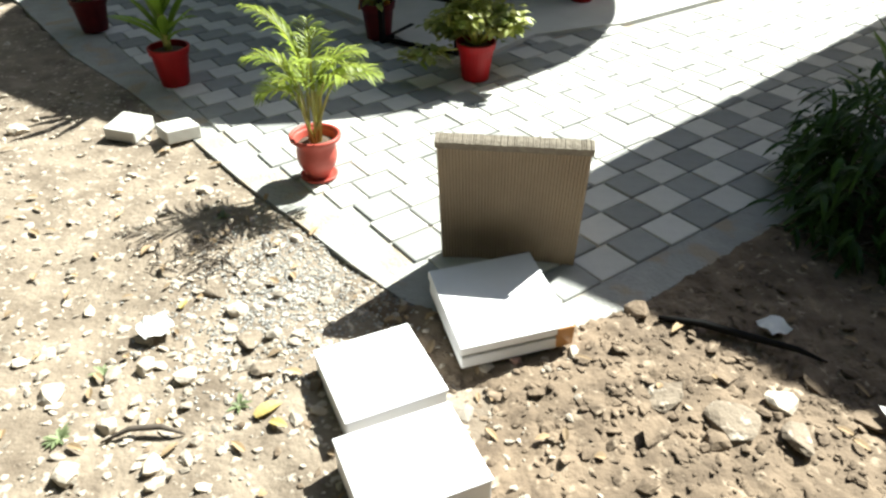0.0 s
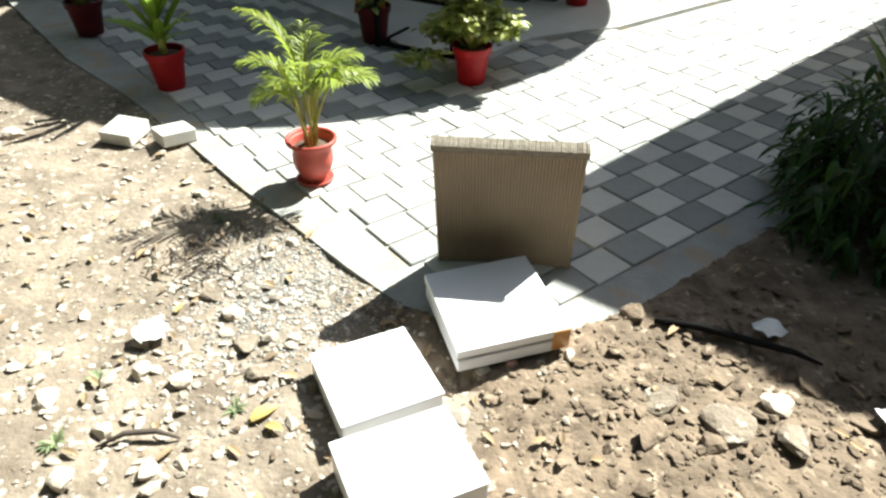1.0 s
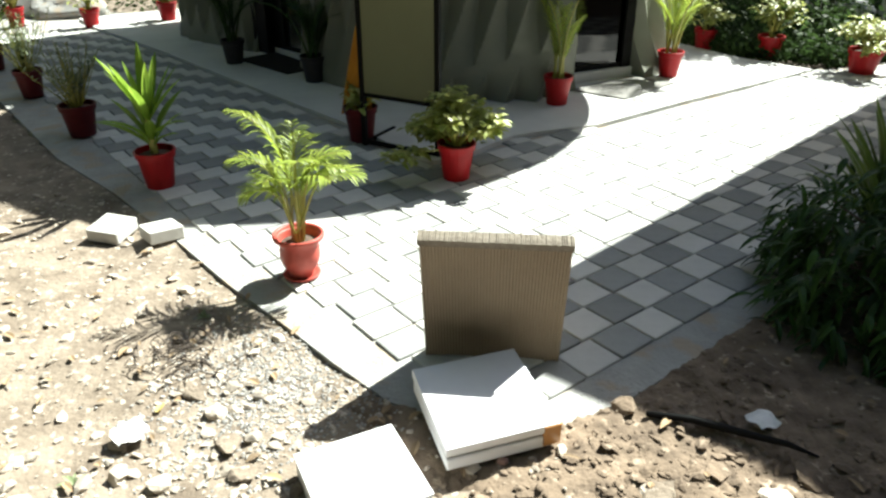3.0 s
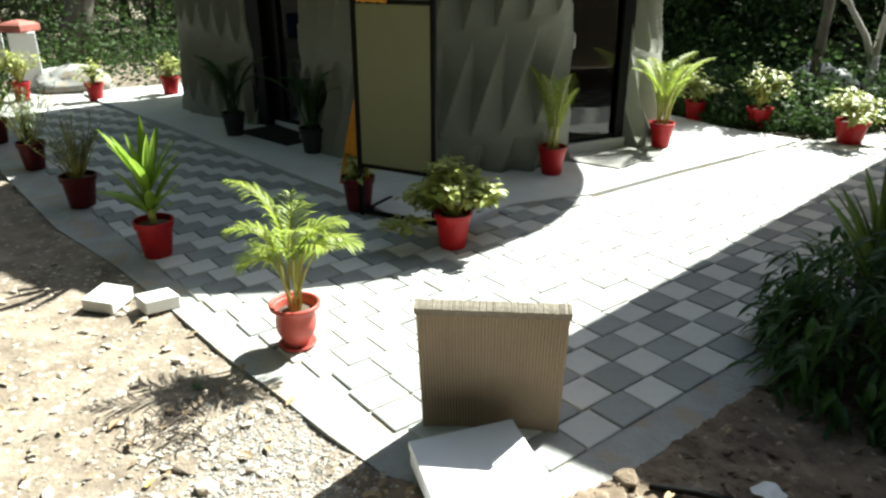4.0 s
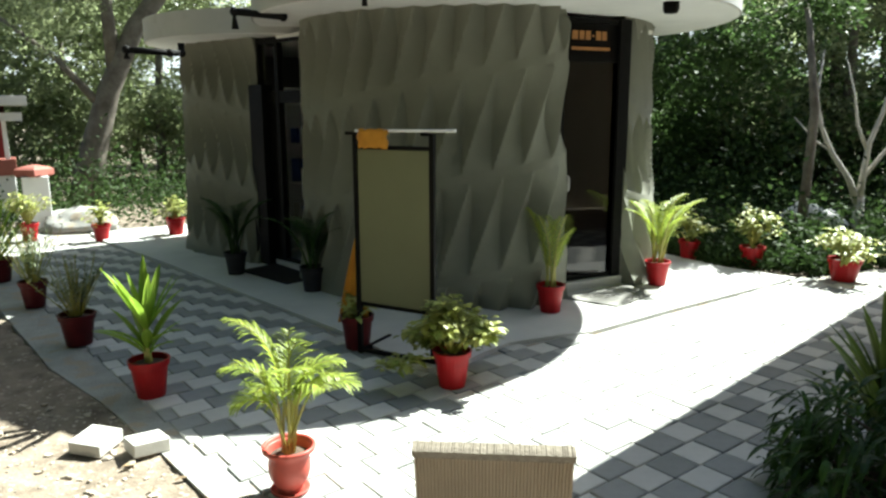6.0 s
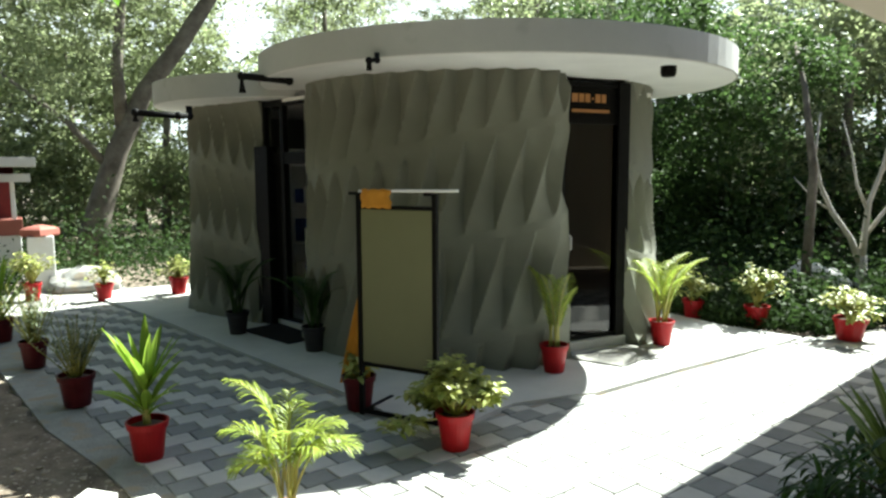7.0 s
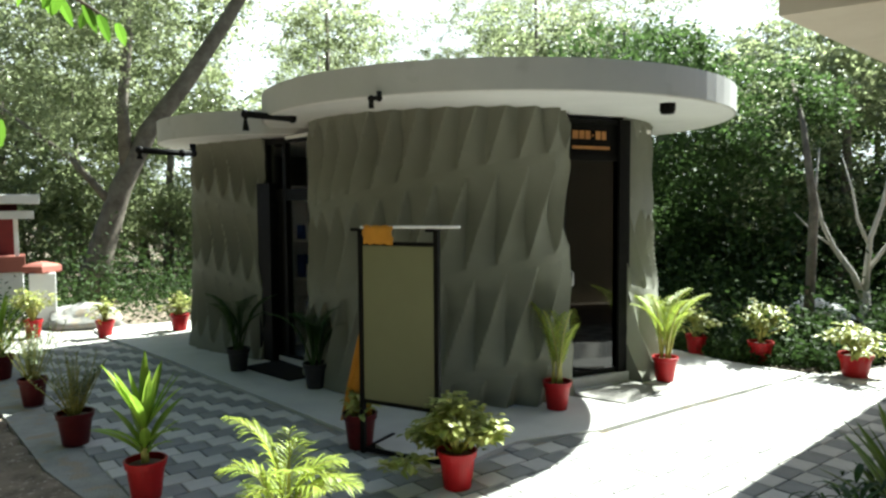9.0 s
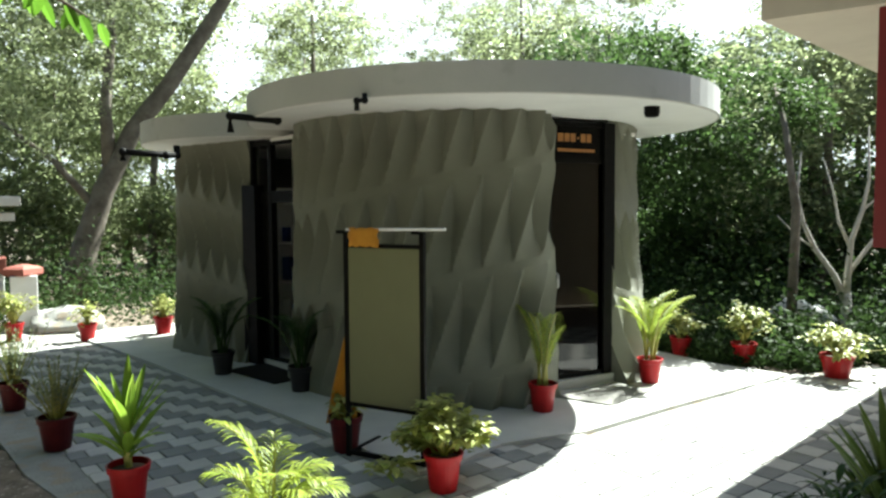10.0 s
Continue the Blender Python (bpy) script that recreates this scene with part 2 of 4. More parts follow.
def inside(p, poly):
    x, y, c = p[0], p[1], False
    for (x0, y0), (x1, y1) in zip(poly, poly[1:] + poly[:1]):
        if (y0 > y) != (y1 > y) and x < (x1 - x0) * (y - y0) / (y1 - y0) + x0:
            c = not c
    return c


APRON = [(-4.6, 9.3), (-4.15, 8.72), (-2.88, 7.4), (-1.83, 6.22), (-0.77, 5.06), (-0.42, 4.62), (-0.28, 4.36), (-0.08, 4.24), (0.12, 4.34), (0.29, 4.55),
         (0.46, 4.73), (0.88, 4.91), (1.09, 4.98), (1.89, 5.58), (3.35, 6.6), (2.85, 7.1), (2.45, 7.8), (2.2, 10.5), (-3.3, 10.2)]
BED = [(-6.2, 9.3), (-3.6, 5.68), (-2.5, 4.36), (-1.89, 3.78), (-1.42, 3.28), (-0.96, 2.75), (-0.64, 2.42), (-0.42, 2.18), (-0.2, 1.96), (0.1, 1.82), (0.38, 1.83), (0.62, 1.96),
       (1.3, 2.5), (5.6, 5.85), (4.4, 7.1), (3.35, 6.62), (2.85, 7.12), (2.45, 7.8), (2.2, 10.6), (-3.4, 9.9), (-5.0, 9.9)]
PAVED = [(-4.6, 8.6), (-5.0, 8.1), (-3.42, 5.9), (-2.22, 4.44), (-1.6, 3.7), (-1.33, 3.38), (-1.0, 3.03), (-0.53, 2.58), (-0.3, 2.33), (-0.19, 2.2), (0.06, 1.98), (0.3, 1.9), (0.51, 2.07), (0.51 + U.x * 5.9, 2.08 + U.y * 5.9),
         (4.2, 6.9), (3.3, 6.6), (1.89, 5.6), (0.46, 4.75), (-0.1, 4.2), (-0.5, 4.7), (-1.83, 6.2), (-4.15, 8.7)]


def height(x, y):
    """Uneven soil in front, level further off."""
    near = max(0.0, 1 - max(0.0, math.hypot(x, y - 2) - 3.5) / 3)
    n1 = noise.noise((x * 1.3, y * 1.3, 3.1)) * 0.03 + noise.noise((x * 4.5, y * 4.5, 7.7)) * 0.014 + noise.noise((x * 13, y * 13, 1.7)) * 0.008 + noise.noise((x * 31, y * 31, 5.2)) * 0.004
    if all(inside((x + dx, y + dy), BED) for dx, dy in ((0.06, 0), (-0.06, 0), (0, 0.06), (0, -0.06))):
        return -0.07
    return -0.026 + n1 * near * (0.35 if inside((x, y), BED) else 1.0)


def ground():
    def axis(lo, hi, step, far):
        a = list(np.arange(lo, hi, step))
        out, s = [], step
        x = hi
        while x < far:
            out.append(x)
            s *= 1.35
            x += s
        low, s, x = [], step, lo - step
        while x > -far:
            low.append(x)
            s *= 1.35
            x -= s
        return low[::-1] + a + out + [far]
    xs, ys = axis(-3.2, 2.6, 0.03, 400), axis(0.3, 4.2, 0.03, 400)
    v = [(x, y, height(x, y)) for y in ys for x in xs]
    nx = len(xs)
    f = [(j * nx + i, j * nx + i + 1, (j + 1) * nx + i + 1, (j + 1) * nx + i) for j in range(len(ys) - 1) for i in range(nx - 1)]
    ob = part("ground", (v, f), "dirt", smooth=True)
    tagged(ob, "dry brown soil with rubble and small stones", "ground", kind="structure")


ground()


def dug_height(x, y):
    """Lumps of freshly dug earth, thinning out towards the sandy soil; None where there is none."""
    ragged = 1.3 * noise.noise((x * 2.6, y * 2.6, 9.3)) + 0.6 * noise.noise((x * 9, y * 9, 2.2))
    edge = min(0.5 + (x - 0.2) * 1.6 + ragged, (2.35 - x) * 1.6 + ragged, (y - 0.62) * 2.2 + ragged, (2.65 - x) * 4, (y - 0.2) * 4, 1.0)
    if edge <= 0 or inside((x, y), BED):
        return -0.02
    return min(1.0, edge * 3) * (0.012 + 0.014 * abs(noise.noise((x * 8, y * 8, 6.1))) + 0.016 * max(0.0, noise.noise((x * 19, y * 19, 3.3))) + 0.008 * noise.noise((x * 41, y * 41, 1.2)))


def dug_soil():
    xs, ys = np.arange(-0.5, 2.7, 0.018), np.arange(0.15, 2.75, 0.018)
    v = [(x, y, height(x, y) + dug_height(x, y)) for y in ys for x in xs]
    nx = len(xs)
    f = [(j * nx + i, j * nx + i + 1, (j + 1) * nx + i + 1, (j + 1) * nx + i) for j in range(len(ys) - 1) for i in range(nx - 1)]
    f = [q for q in f if any(dug_height(v[k][0], v[k][1]) > -0.01 for k in q)]
    tagged(part("dug_earth", (v, f), "dug", smooth=True), "dark brown freshly dug earth beside the paving", "earth", kind="structure")


dug_soil()
hz = [(300 * math.sin(radians(a)), 300 * math.cos(radians(a))) for a in range(-60, 61, 4)]
tagged(part("backdrop", ([(x, y, z) for x, y in hz for z in (-5, 150)], [(2 * i, 2 * i + 2, 2 * i + 3, 2 * i + 1) for i in range(len(hz) - 1)]), "haze"), "bright hazy sky behind the woods", "sky", kind="structure")
bed = tagged(part("pavement", prism(BED, -0.2, -0.012), "concrete"), "grey concrete border and bed of the paved path", "pavement", kind="structure")
apron = tagged(part("apron", prism(APRON, -0.2, 0.02), "apron"), "pale concrete apron round the building", "apron", kind="structure")


def arc(cx, cy, r, n=72, ry=None, rot=0.0):
    ry = ry or r
    out = []
    for k in range(n):
        a = 2 * math.pi * k / n
        x, y = r * math.cos(a), ry * math.sin(a)
        out.append((cx + x * math.cos(rot) - y * math.sin(rot), cy + x * math.sin(rot) + y * math.cos(rot)))
    return out


# ---- the pavilion ----
def smooth_line(pts, step):
    """Points at even steps along a Catmull-Rom curve."""
    P = [Vector((*p, 0)) for p in pts]
    P = [P[0] * 2 - P[1]] + P + [P[-1] * 2 - P[-2]]
    dense = []
    for i in range(1, len(P) - 2):
        for k in range(24):
            t = k / 24
            a, b, c, d = P[i - 1:i + 3]
            dense.append(0.5 * ((2 * b) + (c - a) * t + (2 * a - 5 * b + 4 * c - d) * t * t + (3 * b - a - 3 * c + d) * t ** 3))
    dense.append(P[-2])
    out, acc = [dense[0]], 0.0
    for p, q in zip(dense, dense[1:]):
        acc += (q - p).length
        if acc >= step:
            out.append(q)
            acc = 0.0
    return out


FOLD, ROW = 0.24, 0.80                   # breadth of a fold, height of a row of folds


def fold_depth(s, z, foot):
    """Rows of long folds: upright valleys, and between them ridges that cross from one valley to the next on their way up; plain bulging bands part the rows."""
    r = (z - foot - 0.18 * s) / ROW
    w = (r % 1.0 - 0.04) / 0.90
    wave = 0.022 * math.cos(2 * math.pi * r)
    if not 0 < w < 1:
        return wave
    ph = (s / FOLD - 0.12 * z + 0.37 * math.floor(r)) % 1.0
    peak = min(0.97, max(0.03, w))
    rise = ph / peak if ph < peak else (1 - ph) / (1 - peak)
    return wave + 0.115 * math.sin(math.pi * w) ** 0.65 * (rise - 0.5)


def folded_wall(name, pts, tall, parent, lean=1, foot=0.0, flare=0.08):
    """lean: which way the ridges cross; foot: where the rows begin; flare: how far the base stands out."""
    line = smooth_line(pts, 0.010)
    n, nz, thick, z0 = len(line), 120, 0.14, 0.0
    v, f, s = [], [], 0.0
    for i, p in enumerate(line):
        t = (line[min(i + 1, n - 1)] - line[max(i - 1, 0)]).normalized()
        nr = Vector((t.y, -t.x, 0))
        if i:
            s += (p - line[i - 1]).length
        for k in range(nz + 1):
            z = tall * k / nz
            d = fold_depth(lean * s, z, foot) + flare * (1 - z / tall) ** 3
            q = p + nr * d
            v.append((q.x, q.y, z0 + z))
    back = len(v)
    for i, p in enumerate(line):
        t = (line[min(i + 1, n - 1)] - line[max(i - 1, 0)]).normalized()
        nr = Vector((t.y, -t.x, 0))
        for k in range(nz + 1):
            q = p - nr * thick
            v.append((q.x, q.y, z0 + tall * k / nz))
    m = nz + 1
    for i in range(n - 1):
        for k in range(nz):
            a = i * m + k
            f.append((a, a + m, a + m + 1, a + 1))
            b = back + a
            f.append((b, b + 1, b + m + 1, b + m))
        a, b = i * m + nz, back + i * m + nz
        f.append((a, a + m, b + m, b))
    for k in range(nz):
        a, b = k, back + k
        f.append((a, a + 1, b + 1, b))
        a, b = (n - 1) * m + k, back + (n - 1) * m + k
        f.append((a, b, b + 1, a + 1))
    return part(name, (v, f), "shell", parent, smooth=False)


def disc(pts_rt, z0, z1, parent, name):
    bm = prism(pts_rt, z0, z1)
    rim = [e for e in bm.edges if abs(e.verts[0].co.z - e.verts[1].co.z) < 1e-5]
    bmesh.ops.bevel(bm, geom=rim, offset=0.012, segments=2, affect="EDGES")
    roof = part(name, bm, "fascia", parent)
    cx, cy = sum(p[0] for p in pts_rt) / len(pts_rt), sum(p[1] for p in pts_rt) / len(pts_rt)
    part("soffit", prism([(cx + (x - cx) * 0.992, cy + (y - cy) * 0.992) for x, y in pts_rt], z0 - 0.008, z0 + 0.001), "white", roof, "white painted underside")
    return roof


WALL = 2.34
pavilion = thing("pavilion", 0, 7.5, 0, 0, "small grey pavilion with folded concrete walls and round white roofs", "building")
pavilion.matrix_world = Matrix.Identity(4)
folded_wall("front_wall", [(-1.27, 6.95), (-1.2, 6.56), (-0.98, 6.22), (-0.62, 5.92), (-0.04, 5.68), (0.45, 5.62), (0.82, 5.7), (1.0, 5.92)], WALL + 0.03, pavilion, 1, -0.12)
folded_wall("left_wall", [(-3.0, 8.9), (-2.9, 8.35), (-2.68, 8.02), (-2.23, 7.68), (-1.86, 7.4)], WALL - 0.035, pavilion, -1, 0.3)
folded_wall("right_wall", [(1.58, 6.46), (1.77, 6.64), (1.94, 6.93), (2.06, 7.32), (2.1, 7.9), (2.0, 8.6)], WALL + 0.03, pavilion, -1, 0.05, 0.22)
part("back_wall", prism([(2.0, 8.6), (1.6, 9.4), (0.2, 9.95), (-1.6, 10.0), (-2.7, 9.6), (-3.0, 8.9), (-2.86, 8.85), (-2.55, 9.45), (-1.6, 9.85), (0.2, 9.8), (1.5, 9.28), (1.87, 8.55)], 0.0, WALL), "shell", pavilion)
part("floor_slab", prism([(-1.2, 6.7), (0.2, 5.9), (0.95, 6.0), (1.7, 6.5), (2.0, 7.2), (1.8, 8.6), (0.2, 9.7), (-1.6, 9.8), (-2.7, 9.0), (-2.6, 8.1), (-1.8, 7.4)], 0.021, 0.08), "apron", pavilion)
# roofs
disc(arc(0.48, 7.06, 2.19, 84), WALL + 0.035, WALL + 0.25, pavilion, "upper_roof")
disc(arc(-1.75, 8.6, 1.55), WALL - 0.03, WALL + 0.2, pavilion, "lower_roof")
# Unseen board added to stop daylight that enters between the roofs.
part("ceiling_board", prism([(-1.24, 6.75), (-0.9, 6.3), (-0.1, 5.85), (0.6, 5.82), (0.95, 6.1), (1.6, 6.5), (1.95, 6.85), (2.0, 7.6), (1.8, 8.6), (1.4, 9.25), (0.2, 9.75), (-1.6, 9.8), (-2.55, 9.4), (-2.85, 8.8), (-2.6, 8.15), (-1.85, 7.5)], WALL - 0.075, WALL - 0.045), "soffit", pavilion)
# glazed door between the front and right walls


def frame_bm(p, q, z0, z1, bars_z, depth=0.06, w=0.05, mull=()):
    """An upright metal frame from plan point p to q, with cross bars."""
    p, q = Vector((*p, 0)), Vector((*q, 0))
    L, ang = (q - p).length, math.degrees(math.atan2(q.y - p.y, q.x - p.x))
    m = pose(p.x, p.y, 0, 0, 0, ang)
    bm = bmesh.new()
    for x in (0, L - w, *[L * k - w / 2 for k in mull]):
        box_bm(bm, x, -depth / 2, z0, x + w, depth / 2, z1, 0.004, m)
    for z in (z0, z1 - w, *bars_z):
        box_bm(bm, w, -depth / 2 + 0.004, z, L - w, depth / 2 - 0.004, z + w, 0, m)
    return bm, m, L


bm, dm, DL = frame_bm((0.98, 6.12), (1.64, 6.46), 0.09, WALL, [1.98], w=0.045)
door = part("door_frame", bm, "black", pavilion)
part("door_pane", box(0.04, -0.006, 0.14, DL - 0.04, 0.006, 1.98, 0, dm), "glass", door)
part("transom_pane", box(0.04, -0.004, 2.02, DL - 0.04, 0.008, WALL - 0.04, 0, dm), "black", door)
part("door_jamb", box(DL - 0.14, -0.05, 0.09, DL - 0.045, -0.02, WALL, 0.003, dm), "black", door)
part("door_handle", tube([Vector(dm @ Vector(c)) for c in ((0.075, -0.03, 0.90), (0.075, -0.075, 0.92), (0.075, -0.075, 1.02), (0.075, -0.03, 1.04))], 0.011, 8), "fascia", door, "pale metal handle", smooth=True)
part("door_step", prism([(0.9, 5.98), (1.66, 6.4), (1.6, 6.52), (0.86, 6.12)], 0.021, 0.1), "apron", pavilion)
# side entrance between the left and front walls
bm, em, EL = frame_bm((-1.84, 7.46), (-1.26, 6.9), 0.05, WALL - 0.05, [1.72, 1.66], w=0.06, mull=(0.45,))
entrance = part("entrance_frame", bm, "black", pavilion)
part("entrance_pane", box(0.05, -0.006, 0.1, EL * 0.45, 0.006, 1.68, 0, em), "black", entrance)
part("entrance_post", box(-0.04, -0.1, 0.02, 0.2, 0.02, WALL - 0.5, 0.004, em), "black", entrance)
# drain spouts under the roof edge
def bent(points, r, parent):
    """Pipe with elbow joints, one mesh."""
    bm = tube(points, r, 10)
    for p in points[1:-1]:
        bmesh.ops.create_uvsphere(bm, u_segments=10, v_segments=6, radius=r * 1.3, matrix=Matrix.Translation(p))
    part("drain_pipe", bm, "pipe", parent, smooth=True)


bent([(-1.66, 6.06, 2.24), (-1.66, 6.06, 2.375), (-1.29, 6.15, 2.345), (-1.29, 6.15, 2.42)], 0.03, pavilion)
bent([(-2.75, 6.52, 2.04), (-2.75, 6.52, 2.12), (-2.42, 6.66, 2.10), (-2.42, 6.95, 2.12), (-2.42, 6.95, 2.21)], 0.03, pavilion)
bent([(-0.5, 4.98, 2.27), (-0.5, 4.98, 2.335), (-0.45, 5.02, 2.345), (-0.45, 5.03, 2.39)], 0.02, pavilion)
for x, y, z in ((-1.7, 7.45, -0.02), (1.71, 5.56, 0.045)):
    part("soffit_lamp", lathe([(0.035, 2.24), (0.05, 2.245), (0.06, 2.27), (0.06, 2.34)], 14), "black", pavilion).location = (x, y, z)
# illegible gold lettering over the door, as bars
for x0, x1, z0, z1 in ((0.10, 0.16, 2.16, 2.23), (0.175, 0.225, 2.16, 2.23), (0.24, 0.29, 2.16, 2.23), (0.31, 0.33, 2.185, 2.2), (0.35, 0.40, 2.16, 2.23), (0.415, 0.46, 2.16, 2.23), (0.10, 0.5, 2.075, 2.10)):
    part("sign_bar", box(x0, -0.036, z0, x1, -0.03, z1, 0, dm), "letters", door)

tagged(part("door_mat", prism([(1.03, 5.87), (1.42, 5.6), (1.95, 6.1), (1.6, 6.32)], 0.021, 0.032), "mat_grey"), "grey door mat on the pale apron", "mat")
tagged(part("black_mat", prism([(-2.0, 6.98), (-1.42, 6.42), (-1.1, 6.72), (-1.7, 7.3)], 0.021, 0.034), "mat_black"), "black entrance mat on the pale apron", "mat")


# ---- shelves inside the pavilion ----
rack = thing("shelf_rack", -1.25, 7.75, 0.08, -35, "white shelf rack with blue packets inside the pavilion", "shelf")
for x in (-0.4, 0.4):
    part("upright", box(x - 0.015, -0.15, 0, x + 0.015, 0.15, 1.75, 0.002), "white", rack)
for z in (0.3, 0.72, 1.14, 1.56):
    part("shelf", box(-0.385, -0.15, z, 0.385, 0.15, z + 0.025, 0.002), "white", rack)
rp = random.Random(12)
for z in (0.325, 0.745, 1.165):
    for k in range(5):
        x = -0.34 + 0.14 * k
        pk = part("packet", box(-0.05, -0.05, 0, 0.05, 0.05, rp.uniform(0.14, 0.26), 0.004), "blue" if rp.random() < 0.6 else "white")
        pk.matrix_world = rack.matrix_world @ pose(x, -0.06, z, 0, 0, rp.uniform(-8, 8))
        tagged(pk, "blue or white packet standing on the shelf", "packet", "packets on the shelf rack")


# ---- the display stand ----
def stand():
    t = thing("display_stand", -0.54, 4.59, 0.0, 0, "black metal display stand with a plain olive panel", "stand")
    p, q = Vector((-0.54, 4.59, 0)), Vector((-0.052, 4.32, 0))
    L = (q - p).length
    m = pose(0, 0, 0, 0, 0, math.degrees(math.atan2(q.y - p.y, q.x - p.x)))
    for x in (0.0, L):
        part("post", box(x - 0.016, -0.016, 0.0, x + 0.016, 0.016, 1.455, 0.003, m), "black", t)
        part("foot", box(x - 0.014, 0.017, 0.001, x + 0.014, 0.36, 0.028, 0.003, m), "black", t)
        part("arm", tube([m @ Vector((x - 0.075, 0, 1.45)), m @ Vector((x - 0.017, 0, 1.45))], 0.011, 8), "black", t)
    for z in (0.345, 1.365):
        part("rail", box(0.017, -0.012, z - 0.012, L - 0.017, 0.012, z + 0.012, 0.002, m), "black", t)
    part("base_bar", box(0.017, -0.014, 0.012, L - 0.017, 0.014, 0.04, 0.002, m), "black", t)
    part("panel", box(0.017, -0.008, 0.358, L - 0.017, 0.008, 1.352, 0.003, m), "panel", t)
    part("top_rod", tube([m @ Vector((0.0, 0, 1.466)), m @ Vector((L + 0.16, 0, 1.472))], 0.009, 8), "white", t, "pale rod")
    # folded orange cloth over the top and a long fold hanging behind
    rng = random.Random(4)
    v, f = [], []
    for i in range(9):
        for k in range(7):
            x = 0.05 + 0.21 * i / 8
            z = 1.478 - 0.115 * k / 6
            v.append(tuple(m @ Vector((x + 0.006 * math.sin(k * 2.0), -0.026 + 0.008 * math.sin(i * 1.9 + k), z + 0.006 * math.sin(i * 2.3)))))
    for i in range(8):
        for k in range(6):
            a = i * 7 + k
            f.append((a, a + 7, a + 8, a + 1))
    cloth = part("cloth_roll", (v, f), "orange", t, "orange folded cloth", smooth=True)
    md = cloth.modifiers.new("thick", "SOLIDIFY")
    md.thickness = 0.02
    v, f = [], []
    for i in range(10):
        for k in range(9):
            w = 0.03 + 0.20 * (k / 8)
            x = -0.015 - w * i / 9
            v.append(tuple(m @ Vector((x, 0.10 + 0.022 * math.sin(i * 1.7 + 0.3 * k), 0.93 - 0.78 * k / 8 + 0.01 * math.sin(i)))))
    for i in range(9):
        for k in range(8):
            a = i * 9 + k
            f.append((a, a + 9, a + 10, a + 1))
    drape = part("cloth_drape", (v, f), "orange", t, "orange hanging cloth", smooth=True)
    drape.modifiers.new("thick", "SOLIDIFY").thickness = 0.008


stand()


# ---- pots and plants ----
def ring(profile, seg=28):
    """A turned collar, joined back to its start."""
    bm = bmesh.new()
    rings = [[bm.verts.new((r * math.cos(2 * math.pi * k / seg), r * math.sin(2 * math.pi * k / seg), z)) for k in range(seg)] for r, z in profile]
    for r0, r1 in zip(rings, rings[1:] + rings[:1]):
        for k in range(seg):
            bm.faces.new((r0[k], r0[(k + 1) % seg], r1[(k + 1) % seg], r1[k]))
    return bm


def red_pot(t, material="red_pot", r=0.108, h=0.22):
    body = part("pot", lathe([(r * 0.70, 0.0), (r * 0.72, 0.006), (r * 0.93, h * 0.80), (r * 0.95, h * 0.82), (r * 1.02, h * 0.83), (r * 1.05, h * 0.98), (r * 1.02, h), (r * 0.96, h), (r * 0.93, h * 0.8)], closed=False), material, t, smooth=False)
    part("rim", ring([(r * 1.0, h * 0.965), (r * 1.07, h * 0.97), (r * 1.075, h * 0.99), (r * 1.04, h * 1.004), (r * 0.97, h * 1.002)]), material, body)
    part("soil", lathe([(r * 0.2, h * 0.82), (r * 0.93, h * 0.85), (r * 0.5, h * 0.9), (r * 0.1, h * 0.92)], 18), "soil", t)
    return h * 0.9


def clay_pot(t):
    body = part("pot", lathe([(0.075, 0.0), (0.078, 0.02), (0.07, 0.03), (0.085, 0.05), (0.108, 0.09), (0.118, 0.13), (0.118, 0.17), (0.112, 0.2), (0.116, 0.225), (0.13, 0.25), (0.128, 0.255), (0.118, 0.245), (0.108, 0.2)], 32, False), "clay", t, smooth=True)
    part("rim", ring([(0.124, 0.235), (0.146, 0.245), (0.15, 0.258), (0.146, 0.27), (0.132, 0.268)], 32), "clay", body, smooth=True)
    part("saucer", lathe([(0.085, 0.0), (0.105, 0.004), (0.112, 0.02), (0.104, 0.022), (0.09, 0.012)], 28), "clay", t, smooth=True)
    part("soil", lathe([(0.02, 0.2), (0.11, 0.21), (0.06, 0.225), (0.01, 0.23)], 18), "soil", t)
    return 0.22


